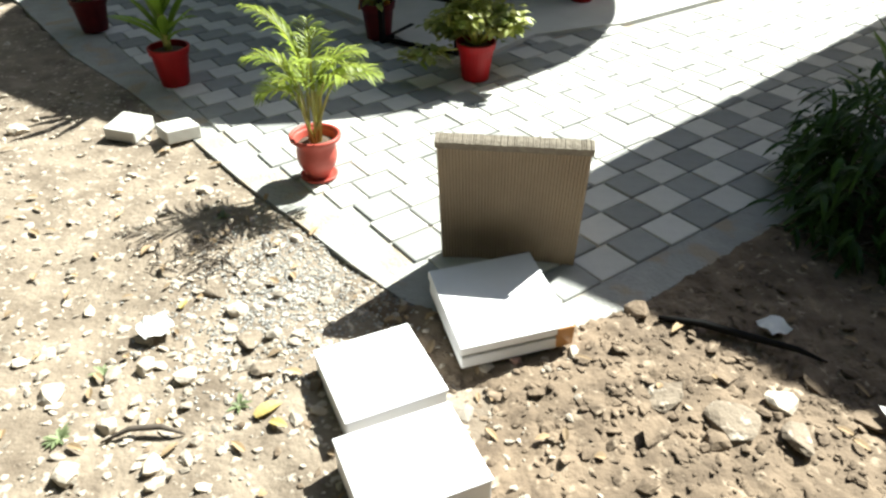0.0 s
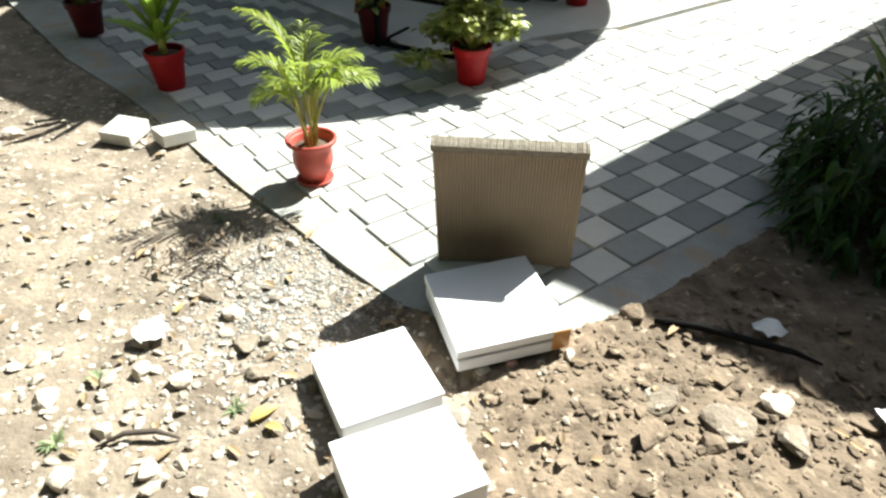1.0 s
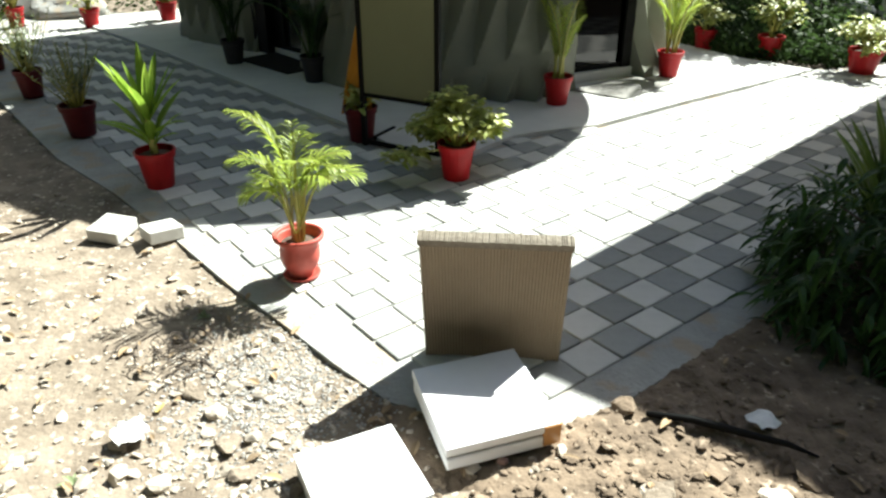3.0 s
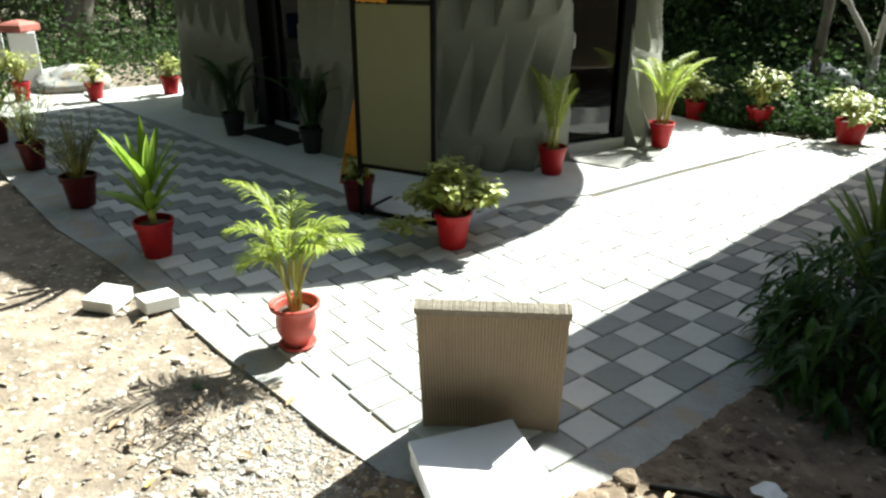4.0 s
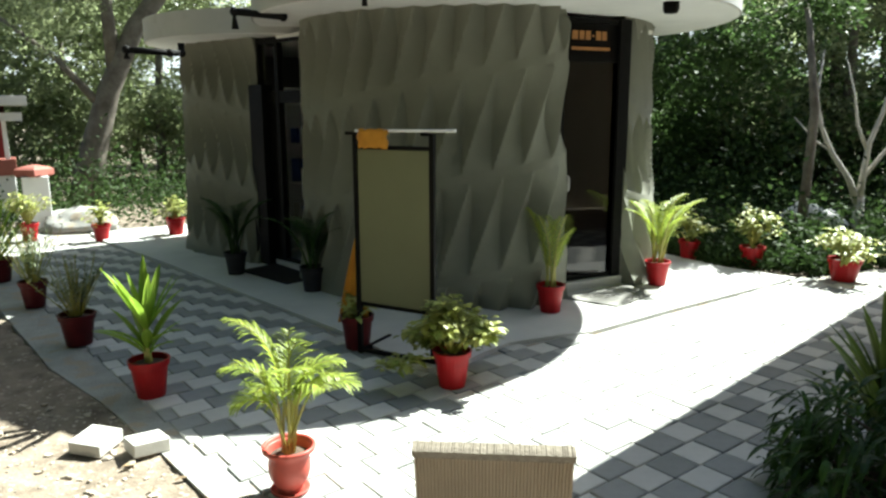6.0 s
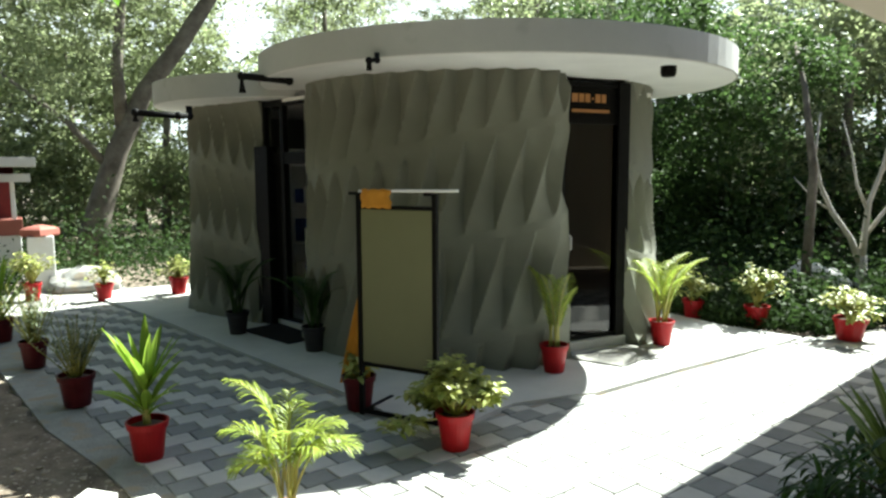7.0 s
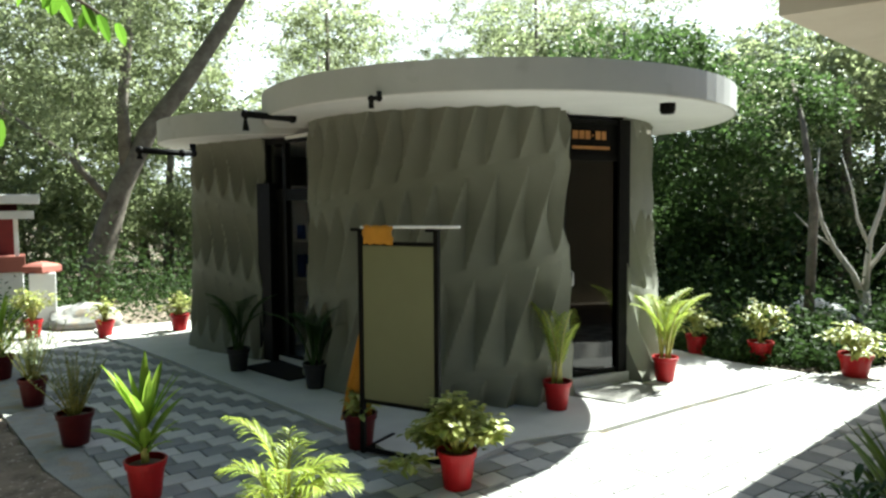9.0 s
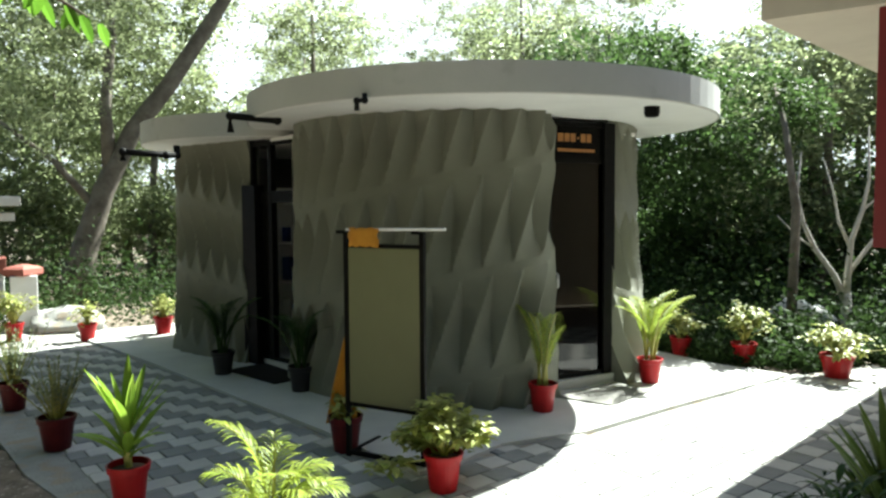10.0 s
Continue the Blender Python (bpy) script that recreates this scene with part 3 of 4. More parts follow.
def areca(t, z, rng, tall=0.6, fronds=10, material="palm", spread=0.75, stems=5):
    sh = Sheet()
    bm = bmesh.new()
    for k in range(fronds):
        a = 2 * math.pi * (k + rng.uniform(-0.3, 0.3)) / fronds
        st = k % stems
        b = Vector((0.035 * math.cos(2.4 * st), 0.035 * math.sin(2.4 * st), z))
        lean = rng.uniform(0.12, 0.42) * spread
        d = Vector((math.cos(a) * lean, math.sin(a) * lean, 1)).normalized()
        p, pts = b.copy(), [b.copy()]
        L = tall * rng.uniform(0.85, 1.2)
        N = 13
        for i in range(N):
            p = p + d * (L / N)
            d = (d + Vector((math.cos(a), math.sin(a), 0)) * (0.02 + 0.012 * i) * spread + Vector((0, 0, -0.018 * i * spread))).normalized()
            pts.append(p.copy())
        tube_bm(bm, pts, [0.011 * (1 - 0.8 * i / N) + 0.001 for i in range(N + 1)], 5)
        side = Vector((-math.sin(a), math.cos(a), 0))
        for i in range(7, 2 * N + 1):
            q = pts[i // 2] if i % 2 == 0 else (pts[i // 2] + pts[min(i // 2 + 1, N)]) / 2
            dd = (pts[min(i // 2 + 1, N)] - pts[i // 2 - 1]).normalized()
            u = i / (2 * N)
            ll = tall * 0.27 * math.sin(math.pi * (0.12 + 0.8 * (u - 0.2) / 0.8)) * rng.uniform(0.85, 1.1)
            for sg in (1, -1):
                w = dd * 0.75 + side * sg * 0.8 + Vector((0, 0, 0.18))
                sh.blade(q, w, (0, 0, 1), max(ll, 0.03), 0.011 + 0.004 * rng.random(), 0.9, 3, 0.25)
    # Stems of the shaded palms take the same shade-darkened colour.
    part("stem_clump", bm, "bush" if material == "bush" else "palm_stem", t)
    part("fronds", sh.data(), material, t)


def palm(t, z, rng, fronds=(), leaf=0.2, material="palm"):
    """fronds: (degrees towards which it leans, lean, length, bend)."""
    sh, bm = Sheet(), bmesh.new()
    for k, (az, lean, L, bend) in enumerate(fronds):
        h = Vector((math.cos(radians(az)), math.sin(radians(az)), 0))
        p = Vector((0.03 * math.cos(2.4 * k), 0.03 * math.sin(2.4 * k), z))
        d, pts, N = (h * lean + Vector((0, 0, 1))).normalized(), [p.copy()], 14
        for i in range(N):
            p = p + d * (L / N)
            j = max(0, i - 4)
            d = (d + h * 0.055 * j * bend + Vector((0, 0, -0.036 * j * bend))).normalized()
            pts.append(p.copy())
        tube_bm(bm, pts, [0.010 * (1 - 0.85 * i / N) + 0.001 for i in range(N + 1)], 5)
        side = Vector((-h.y, h.x, 0))
        for i in range(13, 2 * N + 1):
            q = pts[i // 2] if i % 2 == 0 else (pts[i // 2] + pts[min(i // 2 + 1, N)]) / 2
            dd = (pts[min(i // 2 + 1, N)] - pts[i // 2 - 1]).normalized()
            ll = leaf * math.sin(math.pi * (0.2 + 0.72 * (i - 12) / (2 * N - 12))) * rng.uniform(0.8, 1.15)
            for sg in (1, -1):
                sh.blade(q, dd * rng.uniform(0.6, 0.95) + side * sg * 0.75 + Vector((0, 0, 0.1)), (0, 0, 1), max(ll, 0.04), 0.013 + 0.005 * rng.random(), rng.uniform(0.7, 1.3), 4, 0.25)
    part("stem_clump", bm, "palm_stem", t)
    part("fronds", sh.data(), material, t)


def tiered(t, z, rng, tall=0.62, material="strap"):
    """A palm seedling: a low whorl of broad blades, a bare neck and an upright tuft."""
    sh = Sheet()
    for k in range(11):
        a, lean = 2.4 * k + rng.uniform(-0.3, 0.3), rng.uniform(0.45, 1.0)
        sh.blade((0.02 * math.cos(a), 0.02 * math.sin(a), z + 0.05 + 0.006 * k), (math.cos(a) * lean, math.sin(a) * lean, 0.8), (0, 0, 1), tall * rng.uniform(0.34, 0.5), 0.05 * rng.uniform(0.8, 1.2), 0.7, 6, 0.35)
    for k in range(17):
        a, lean = 2.4 * k + rng.uniform(-0.3, 0.3), rng.uniform(0.08, 0.5) if k % 3 else rng.uniform(0.5, 0.8)
        sh.blade((0.015 * math.cos(a), 0.015 * math.sin(a), z + tall * 0.3), (math.cos(a) * lean, math.sin(a) * lean, 1.0), (0, 0, 1), tall * rng.uniform(0.5, 0.72), 0.052 * rng.uniform(0.8, 1.2), 0.35, 6, 0.35)
    part("trunk", tube([(0, 0, z - 0.02), (0.006, 0, z + tall * 0.2), (0, 0.004, z + tall * 0.36)], [0.024, 0.018, 0.012], 8), "palm_stem", t)
    part("leaves", sh.data(), material, t)


def strap(t, z, rng, tall=0.55, n=26, material="strap", width=0.045):
    sh = Sheet()
    for k in range(n):
        a = 2.4 * k + rng.uniform(-0.3, 0.3)
        lean = 0.15 + 0.85 * (1 - k / n) * rng.uniform(0.6, 1.1)
        zz = z + tall * 0.45 * (k / n)
        sh.blade((0.02 * math.cos(a), 0.02 * math.sin(a), zz), (math.cos(a) * lean, math.sin(a) * lean, 0.85), (0, 0, 1), tall * rng.uniform(0.55, 0.9), width * rng.uniform(0.7, 1.2), 0.5, 6, 0.35)
    part("trunk", tube([(0, 0, z - 0.02), (0.004, 0, z + tall * 0.3), (0, 0.003, z + tall * 0.5)], [0.02, 0.016, 0.01], 8), "palm_stem", t)
    part("leaves", sh.data(), material, t)


def shrub(t, z, rng, tall=0.4, wide=0.3, n=240, material="croton", leaf=0.075, lw=0.035, drop=0.62):
    sh = Sheet()
    bm = bmesh.new()
    tips = []
    for k in range(22):
        a, e = rng.uniform(0, 6.283), rng.uniform(0.15, 1.0)
        p = Vector((math.cos(a) * wide * e, math.sin(a) * wide * e, z + tall * (1.05 - drop * e * e) * rng.uniform(0.62, 1.05)))
        mid = Vector((p.x * 0.35, p.y * 0.35, z + (p.z - z) * 0.6))
        tube_bm(bm, [(0, 0, z - 0.02), mid, p], [0.009, 0.006, 0.003], 5)
        tips.append((mid, p))
    for k in range(n):
        mid, p = tips[k % len(tips)]
        u = rng.uniform(0.1, 1.08)
        q = mid.lerp(p, u) + Vector((rng.gauss(0, 0.025), rng.gauss(0, 0.025), rng.gauss(0, 0.02)))
        a = rng.uniform(0, 6.283)
        w = Vector((math.cos(a), math.sin(a), rng.uniform(-0.5, 0.5))) + Vector((p.x, p.y, 0)) * 0.8
        sh.blade(q, w, (0, 0, 1), leaf * rng.uniform(0.7, 1.25), lw * rng.uniform(0.8, 1.3), 0.6, 3, 0.3)
    part("stem_clump", bm, "palm_stem", t)
    part("leaves", sh.data(), material, t)


def wispy(t, z, rng, tall=0.42, n=34):
    sh = Sheet()
    bm = bmesh.new()
    for k in range(n):
        a, e = rng.uniform(0, 6.283), rng.uniform(0.02, 0.3)
        p1 = Vector((math.cos(a) * e * 0.5, math.sin(a) * e * 0.5, z + tall * 0.5 * rng.uniform(0.6, 1)))
        p2 = Vector((math.cos(a) * e, math.sin(a) * e, z + tall * rng.uniform(0.6, 1.1)))
        tube_bm(bm, [(0.02 * math.cos(a), 0.02 * math.sin(a), z - 0.02), p1, p2], [0.004, 0.003, 0.0015], 4)
        for i in range(24):
            q = p1.lerp(p2, rng.uniform(-0.5, 1))
            b = rng.uniform(0, 6.283)
            sh.blade(q, (math.cos(b), math.sin(b), rng.uniform(0.1, 1)), (0, 0, 1), 0.05 * rng.uniform(0.6, 1.2), 0.012, 0.3, 2)
    part("stem_clump", bm, "palm_stem", t)
    part("leaves", sh.data(), "wisp", t)


def potted(x, y, plant, label, seed, pot="red_pot", r=0.108, h=0.22, z=0.0, tilt=0.0, **kw):
    t = thing("potted_plant", x, y, z, 0 if plant is palm else seed * 37 % 360, label, "potted plant", "potted plants along the path")
    rng = random.Random(seed)
    top = clay_pot(t) if pot == "clay" else red_pot(t, pot, r, h)
    plant(t, top, rng, **kw)
    if pot == "clay":
        t.scale = (0.76, 0.76, 0.78)
    return t


AP = 0.02
potted(-0.65, 2.825, palm, "young yellow-green palm in a terracotta pot on the paving edge", 3, "clay", leaf=0.19,
       fronds=[(184, 0.14, 0.88, 0.5), (176, 0.2, 0.66, 0.9), (205, 0.24, 0.52, 1.1), (100, 0.03, 0.66, 0.15), (60, 0.08, 0.62, 0.3), (12, 0.1, 0.68, 0.9), (345, 0.16, 0.66, 1.0),
               (0, 0.4, 0.66, 0.95), (320, 0.16, 0.6, 0.9), (250, 0.12, 0.56, 0.8), (290, 0.08, 0.66, 0.6)])
potted(-1.66, 3.88, tiered, "broad-leaved green palm seedling in a red plastic pot", 5, tall=0.66)
potted(-2.53, 4.81, wispy, "wispy grey-green plant in a maroon pot", 7, "dark_pot", r=0.118, h=0.22)
potted(-3.38, 5.79, wispy, "slender yellowish plant in a maroon pot", 9, "dark_pot", tall=0.45)
potted(-4.2, 6.7, strap, "green leafy plant in a maroon pot", 11, "dark_pot", tall=0.6)
potted(-5.15, 8.88, shrub, "variegated shrub in a red pot near the path end", 13, tall=0.42, wide=0.32)
potted(-4.24, 8.86, shrub, "small variegated shrub in a red pot", 15, tall=0.28, wide=0.2, n=140, z=-0.012)
potted(-3.43, 9.18, shrub, "variegated shrub in a bright red pot by the trees", 17, tall=0.28, wide=0.24, n=160, z=AP, r=0.12)
potted(-0.575, 4.70, shrub, "small croton in a dark red pot beside the stand", 19, "dark_pot", tall=0.16, wide=0.15, n=110, r=0.11, h=0.24, z=-0.005)
potted(0.06, 4.0, shrub, "bushy variegated croton in a red pot", 21, tall=0.31, wide=0.40, n=1700, leaf=0.065, lw=0.036, drop=1.15, z=0.0)
# Two palms whose leaf colour holds the shade of the entrance.
potted(-2.01, 6.88, areca, "palm in a black pot beside the entrance, darkened for shade", 23, "black_pot", tall=0.55, z=AP, material="bush", spread=0.7)
potted(-1.14, 6.2, areca, "palm in a black pot on the apron, darkened for shade", 25, "black_pot", tall=0.55, z=AP, material="bush", spread=0.7)
potted(0.86, 5.5, areca, "thin palm in a red pot against the folded wall", 27, tall=0.56, fronds=6, z=AP, spread=0.45)
potted(1.96, 6.36, areca, "pale sunlit palm in a red pot by the door", 29, tall=0.62, fronds=9, z=AP, spread=0.7)
potted(2.66, 7.57, shrub, "variegated shrub in a red pot at the pavement edge", 31, tall=0.32, wide=0.28, z=-0.012)
potted(3.18, 7.2, shrub, "tall variegated shrub in a red pot at the pavement edge", 33, tall=0.4, wide=0.33, n=300, z=-0.012, r=0.12)
potted(3.78, 6.57, shrub, "wide variegated shrub in a broad red pot", 35, tall=0.28, wide=0.42, n=340, z=-0.012, r=0.145, h=0.22)


# ---- right-hand planting ----
def big_bush():
    t = thing("bush", 1.93, 2.52, -0.05, 0, "dense green bush beside the paving, darkened for shade", "bush")
    rng = random.Random(41)
    sh = Sheet()
    bm = bmesh.new()
    for k in range(105):
        a, e = rng.uniform(0, 6.283), 0.52 * math.sqrt(rng.uniform(0.02, 1))
        p = Vector((math.cos(a) * e * 1.15, math.sin(a) * e, rng.uniform(0.04, 0.74) * (1.05 - 0.9 * e)))
        tube_bm(bm, [(p.x * 0.2, p.y * 0.2, 0), Vector((p.x * 0.6, p.y * 0.6, p.z * 0.8)), p], [0.008, 0.006, 0.003], 5)
        for i in range(32):
            q = p + Vector((rng.gauss(0, 0.06), rng.gauss(0, 0.06), rng.gauss(0, 0.06)))
            q.z = max(q.z, 0.02)
            b = a + rng.gauss(0, 1.1)
            sh.blade(q, (math.cos(b), math.sin(b), rng.uniform(-1.0, 0.3)), (0, 0, 1), rng.uniform(0.07, 0.15), rng.uniform(0.016, 0.032), 1.3, 4, 0.3)
    part("stem_clump", bm, "twig", t)
    part("leaves", sh.data(), "bush", t)
    t = thing("strap_leaf_plant", 1.87, 2.84, -0.05, 0, "tall strap-leaved plant behind the dark bush", "plant")
    strap(t, 0.28, random.Random(43), tall=0.5, n=46, material="blade", width=0.05)


big_bush()


# ---- cartons ----
def brown_box():
    t = thing("carton", 0.17, 2.2, -0.012, 0, "brown ribbed cardboard carton panel standing on its edge", "carton")
    ang = math.degrees(math.atan2(-0.045, 0.52))
    H, D = 0.555, 0.032
    m = pose(0, 0, 0, 0, 0, ang) @ pose(0, 0, 0, 10.0, 0, 0)

    def at(u, d, z):
        """u across from -0.5 to 0.5; a little bowed in the middle."""
        w = 0.495 + 0.015 * z / H
        return tuple(m @ Vector((u * w, d + 0.012 * math.cos(u * 3.1) * (1 - z / H), z)))

    n, v, f = 46, [], []
    for i in range(n * 4 + 1):
        u = i / (n * 4) - 0.5
        d = -0.006 * abs(math.sin(math.pi * i / 4))
        for k in range(7):
            v.append(at(u, d, (H - 0.004) * k / 6))
    for i in range(n * 4):
        for k in range(6):
            a = 7 * i + k
            f.append((a, a + 7, a + 8, a + 1))
    part("ribbed_front", (v, f), "carton", t)
    for u0, u1 in ((-0.5, -0.49), (0.49, 0.5)):
        vv = [at(u, d, z) for z in (0, H - 0.03) for d in (0.001, D) for u in (u0, u1)]
        part("side_panel", (vv, [(0, 2, 3, 1), (4, 5, 7, 6), (0, 1, 5, 4), (2, 6, 7, 3), (0, 4, 6, 2), (1, 3, 7, 5)]), "carton", t)
    vv = [at(u, d, z) for z in (0, H - 0.03) for d in (D, D + 0.006) for u in (-0.5, 0.5)]
    part("back_panel", (vv, [(0, 2, 3, 1), (4, 5, 7, 6), (0, 1, 5, 4), (2, 6, 7, 3), (0, 4, 6, 2), (1, 3, 7, 5)]), "carton", t)
    v, f, rng = [], [], random.Random(6)
    for i in range(141):
        u = (i / 140 - 0.5) * 1.02
        dz = 0.002 * (i % 2) + rng.uniform(-0.0015, 0.0015)
        v += [at(u, -0.009, H - 0.026 + dz), at(u, -0.011, H + dz), at(u, 0.008, H + 0.004 + dz), at(u, D + 0.008, H + 0.004 + dz), at(u, D + 0.01, H - 0.03)]
    for i in range(140):
        a = 5 * i
        f += [(a + k, a + 5 + k, a + 6 + k, a + 1 + k) for k in range(4)]
    flap = part("top_edge", (v, f), "carton_edge", t, "frayed pale top edge")
    flap.modifiers.new("thick", "SOLIDIFY").thickness = 0.004


brown_box()


def white_box(x, y, z, rz, w, d, h, tilt, label, taped=False):
    t = thing("white_box", x, y, 0, 0, label, "box", "white boxes on the soil")
    t.matrix_world = pose(x, y, z, tilt[0], tilt[1], rz)
    top = 0.5 if taped else 0.93
    part("body", box(-w / 2, -d / 2, 0, w / 2, d / 2, h * top, 0.006), "box_white", t)
    part("lid", box(-w / 2 - 0.003, -d / 2 - 0.003, h * (top + 0.16 if taped else 0.935), w / 2 + 0.003, d / 2 + 0.003, h, 0.003), "box_white", t)
    if taped:
        # Dark block in the gap below the lid; its colour stands for shade.
        part("lid_gap", box(-w / 2 + 0.01, -d / 2 + 0.01, h * 0.48, w / 2 - 0.01, d / 2 - 0.01, h * 0.68), "box_line", t)
        part("tape", box(w / 2 - 0.05, -d / 2 - 0.0065, h * 0.12, w / 2 + 0.0065, -d / 2 + 0.07, h * 0.96, 0.002), "tape", t, "torn brown tape")
    return t


white_box(0.118, 1.845, 0.02, 18, 0.365, 0.37, 0.095, (4, -1), "white flat box with torn brown tape propped on stones", True)
white_box(-0.245, 1.545, -0.03, 26, 0.31, 0.315, 0.095, (0, 0), "closed white flat box lying on the soil")
white_box(-0.125, 1.205, -0.03, 25, 0.335, 0.28, 0.115, (0, 0), "closed white flat box overlapping another")


# ---- loose pavers, rubble ----
for x, y, rz, tx in ((-1.69, 3.27, -12, 4), (-1.43, 3.24, 38, -7)):
    b = tagged(part("loose_paver", box(-0.085, -0.09, -0.03, 0.085, 0.09, 0.035, 0.006), "light_paver"), "loose pale paver lying on the soil", "paver", "loose pavers")
    b.matrix_world = pose(x, y, 0.012, tx, 3, rz)


def rock_mesh(rng, r, flat=0.6, sub=2):
    bm = bmesh.new()
    bmesh.ops.create_icosphere(bm, subdivisions=sub, radius=r)
    o = Vector((rng.uniform(0, 50), rng.uniform(0, 50), rng.uniform(0, 50)))
    for v in bm.verts:
        k = 1 + 0.45 * noise.noise(v.co / r * 0.9 + o) + 0.2 * noise.noise(v.co / r * 2.3 + o)
        v.co = Vector((v.co.x * k, v.co.y * k * 0.85, v.co.z * k * flat))
    for _ in range(5):
        nn = Vector((rng.gauss(0, 1), rng.gauss(0, 1), rng.gauss(0, 0.6))).normalized()
        lim = r * rng.uniform(0.45, 0.75)
        for v in bm.verts:
            d = v.co.dot(nn) - lim
            if d > 0:
                v.co -= nn * d
    return bm


def rubble():
    rng = random.Random(77)
    for x, y, r, lab in ((0.36, 1.7, 0.035, "pale stone under the white box"), (0.17, 1.66, 0.035, "reddish stone under the white box"), (0.6, 1.9, 0.06, "flat brown stone by the kerb"),
                         (0.95, 1.52, 0.075, "lumpy grey piece of rubble"), (0.72, 1.36, 0.06, "broken slab of dry mud"), (-1.0, 1.62, 0.05, "white piece of rubble on the soil"), (-0.86, 1.58, 0.06, "white piece of rubble on the soil"),
                         (-1.02, 1.38, 0.055, "pale piece of rubble on the soil"), (-1.05, 1.2, 0.06, "pale piece of rubble on the soil"), (-1.25, 1.5, 0.06, "white piece of rubble on the soil"), (-0.78, 1.9, 0.05, "pinkish piece of rubble on the soil"),
                         (-1.15, 2.72, 0.05, "small pale stone by the border"), (-2.3, 3.3, 0.07, "pale stone on the shaded soil"), (-0.66, 2.35, 0.04, "grey stone on the gritty soil"), (-0.84, 1.24, 0.05, "pale piece of rubble on the soil")):
        rk = tagged(part("rubble_stone", rock_mesh(rng, r * 0.8, 0.5), "dug" if "brown" in lab or "mud" in lab else "clay_dust" if "reddish" in lab else "stone"), lab, "stone", "rubble stones")
        rk.matrix_world = pose(x, y, height(x, y) + max(0.0, dug_height(x, y)) + r * 0.2, 0, 0, rng.uniform(0, 360))

    for x, y, r in ((0.62, 1.52, 0.08), (0.78, 1.42, 0.1), (0.95, 1.38, 0.075), (0.55, 1.38, 0.06), (1.1, 1.62, 0.07), (0.82, 1.62, 0.06), (0.4, 1.5, 0.055), (1.2, 1.45, 0.06), (-0.7, 1.75, 0.06), (-0.62, 1.62, 0.05), (-0.9, 2.02, 0.07)):
        fl = tagged(part("mud_flake", rock_mesh(rng, r, 0.16), "dirt" if x < 0 or r > 0.07 else "dug"), "flat cracked flake of dry mud", "flake", "mud flakes")
        fl.matrix_world = pose(x, y, height(x, y) + max(0.0, dug_height(x, y)) + 0.012, rng.uniform(-9, 9), rng.uniform(-9, 9), rng.uniform(0, 360))

    def scatter(name, n, area, size, material, label, flat=0.5):
        v, f = [], []
        kinds = []
        for k in range(14):
            bm = rock_mesh(rng, 1.0, flat, 1)
            bm.verts.index_update()
            kinds.append(([q.co.copy() for q in bm.verts], [[w.index for w in fc.verts] for fc in bm.faces]))
            bm.free()
        for k in range(n):
            x, y = area()
            if inside((x, y), BED):
                continue
            s = size()
            m = pose(x, y, height(x, y) + max(0.0, dug_height(x, y)) + s * 0.15, rng.uniform(-20, 20), rng.uniform(-20, 20), rng.uniform(0, 360)) @ Matrix.Diagonal((s, s * rng.uniform(0.6, 1), s * rng.uniform(0.5, 1), 1))
            vv, ff = kinds[k % 14]
            i0 = len(v)
            v += [tuple(m @ c) for c in vv]
            f += [tuple(i0 + i for i in q) for q in ff]
        tagged(part(name, (v, f), material), label, "rubble", kind="stuff")

    scatter("pebbles", 2100, lambda: (rng.uniform(-3.0, 0.4), rng.uniform(0.7, 3.8)), lambda: min(0.045, 0.006 + rng.expovariate(1 / 0.008)), "stone", "small stones and crumbs strewn over the soil")
    scatter("clods", 1900, lambda: (rng.gauss(0.8, 0.5), rng.gauss(1.5, 0.34)), lambda: min(0.04, 0.006 + rng.expovariate(1 / 0.0075)), "dug", "crumbled clods of dug earth", 0.3)
    scatter("chips", 520, lambda: (rng.gauss(-0.8, 0.4), rng.gauss(1.6, 0.4)), lambda: min(0.036, 0.008 + rng.expovariate(1 / 0.008)), "stone", "pale chips and flakes of rubble", 0.3)
    scatter("grit", 3500, lambda: (rng.gauss(-0.62, 0.2), rng.gauss(2.05, 0.26)), lambda: rng.uniform(0.004, 0.011), "gravel", "grey grit along the concrete border")


rubble()


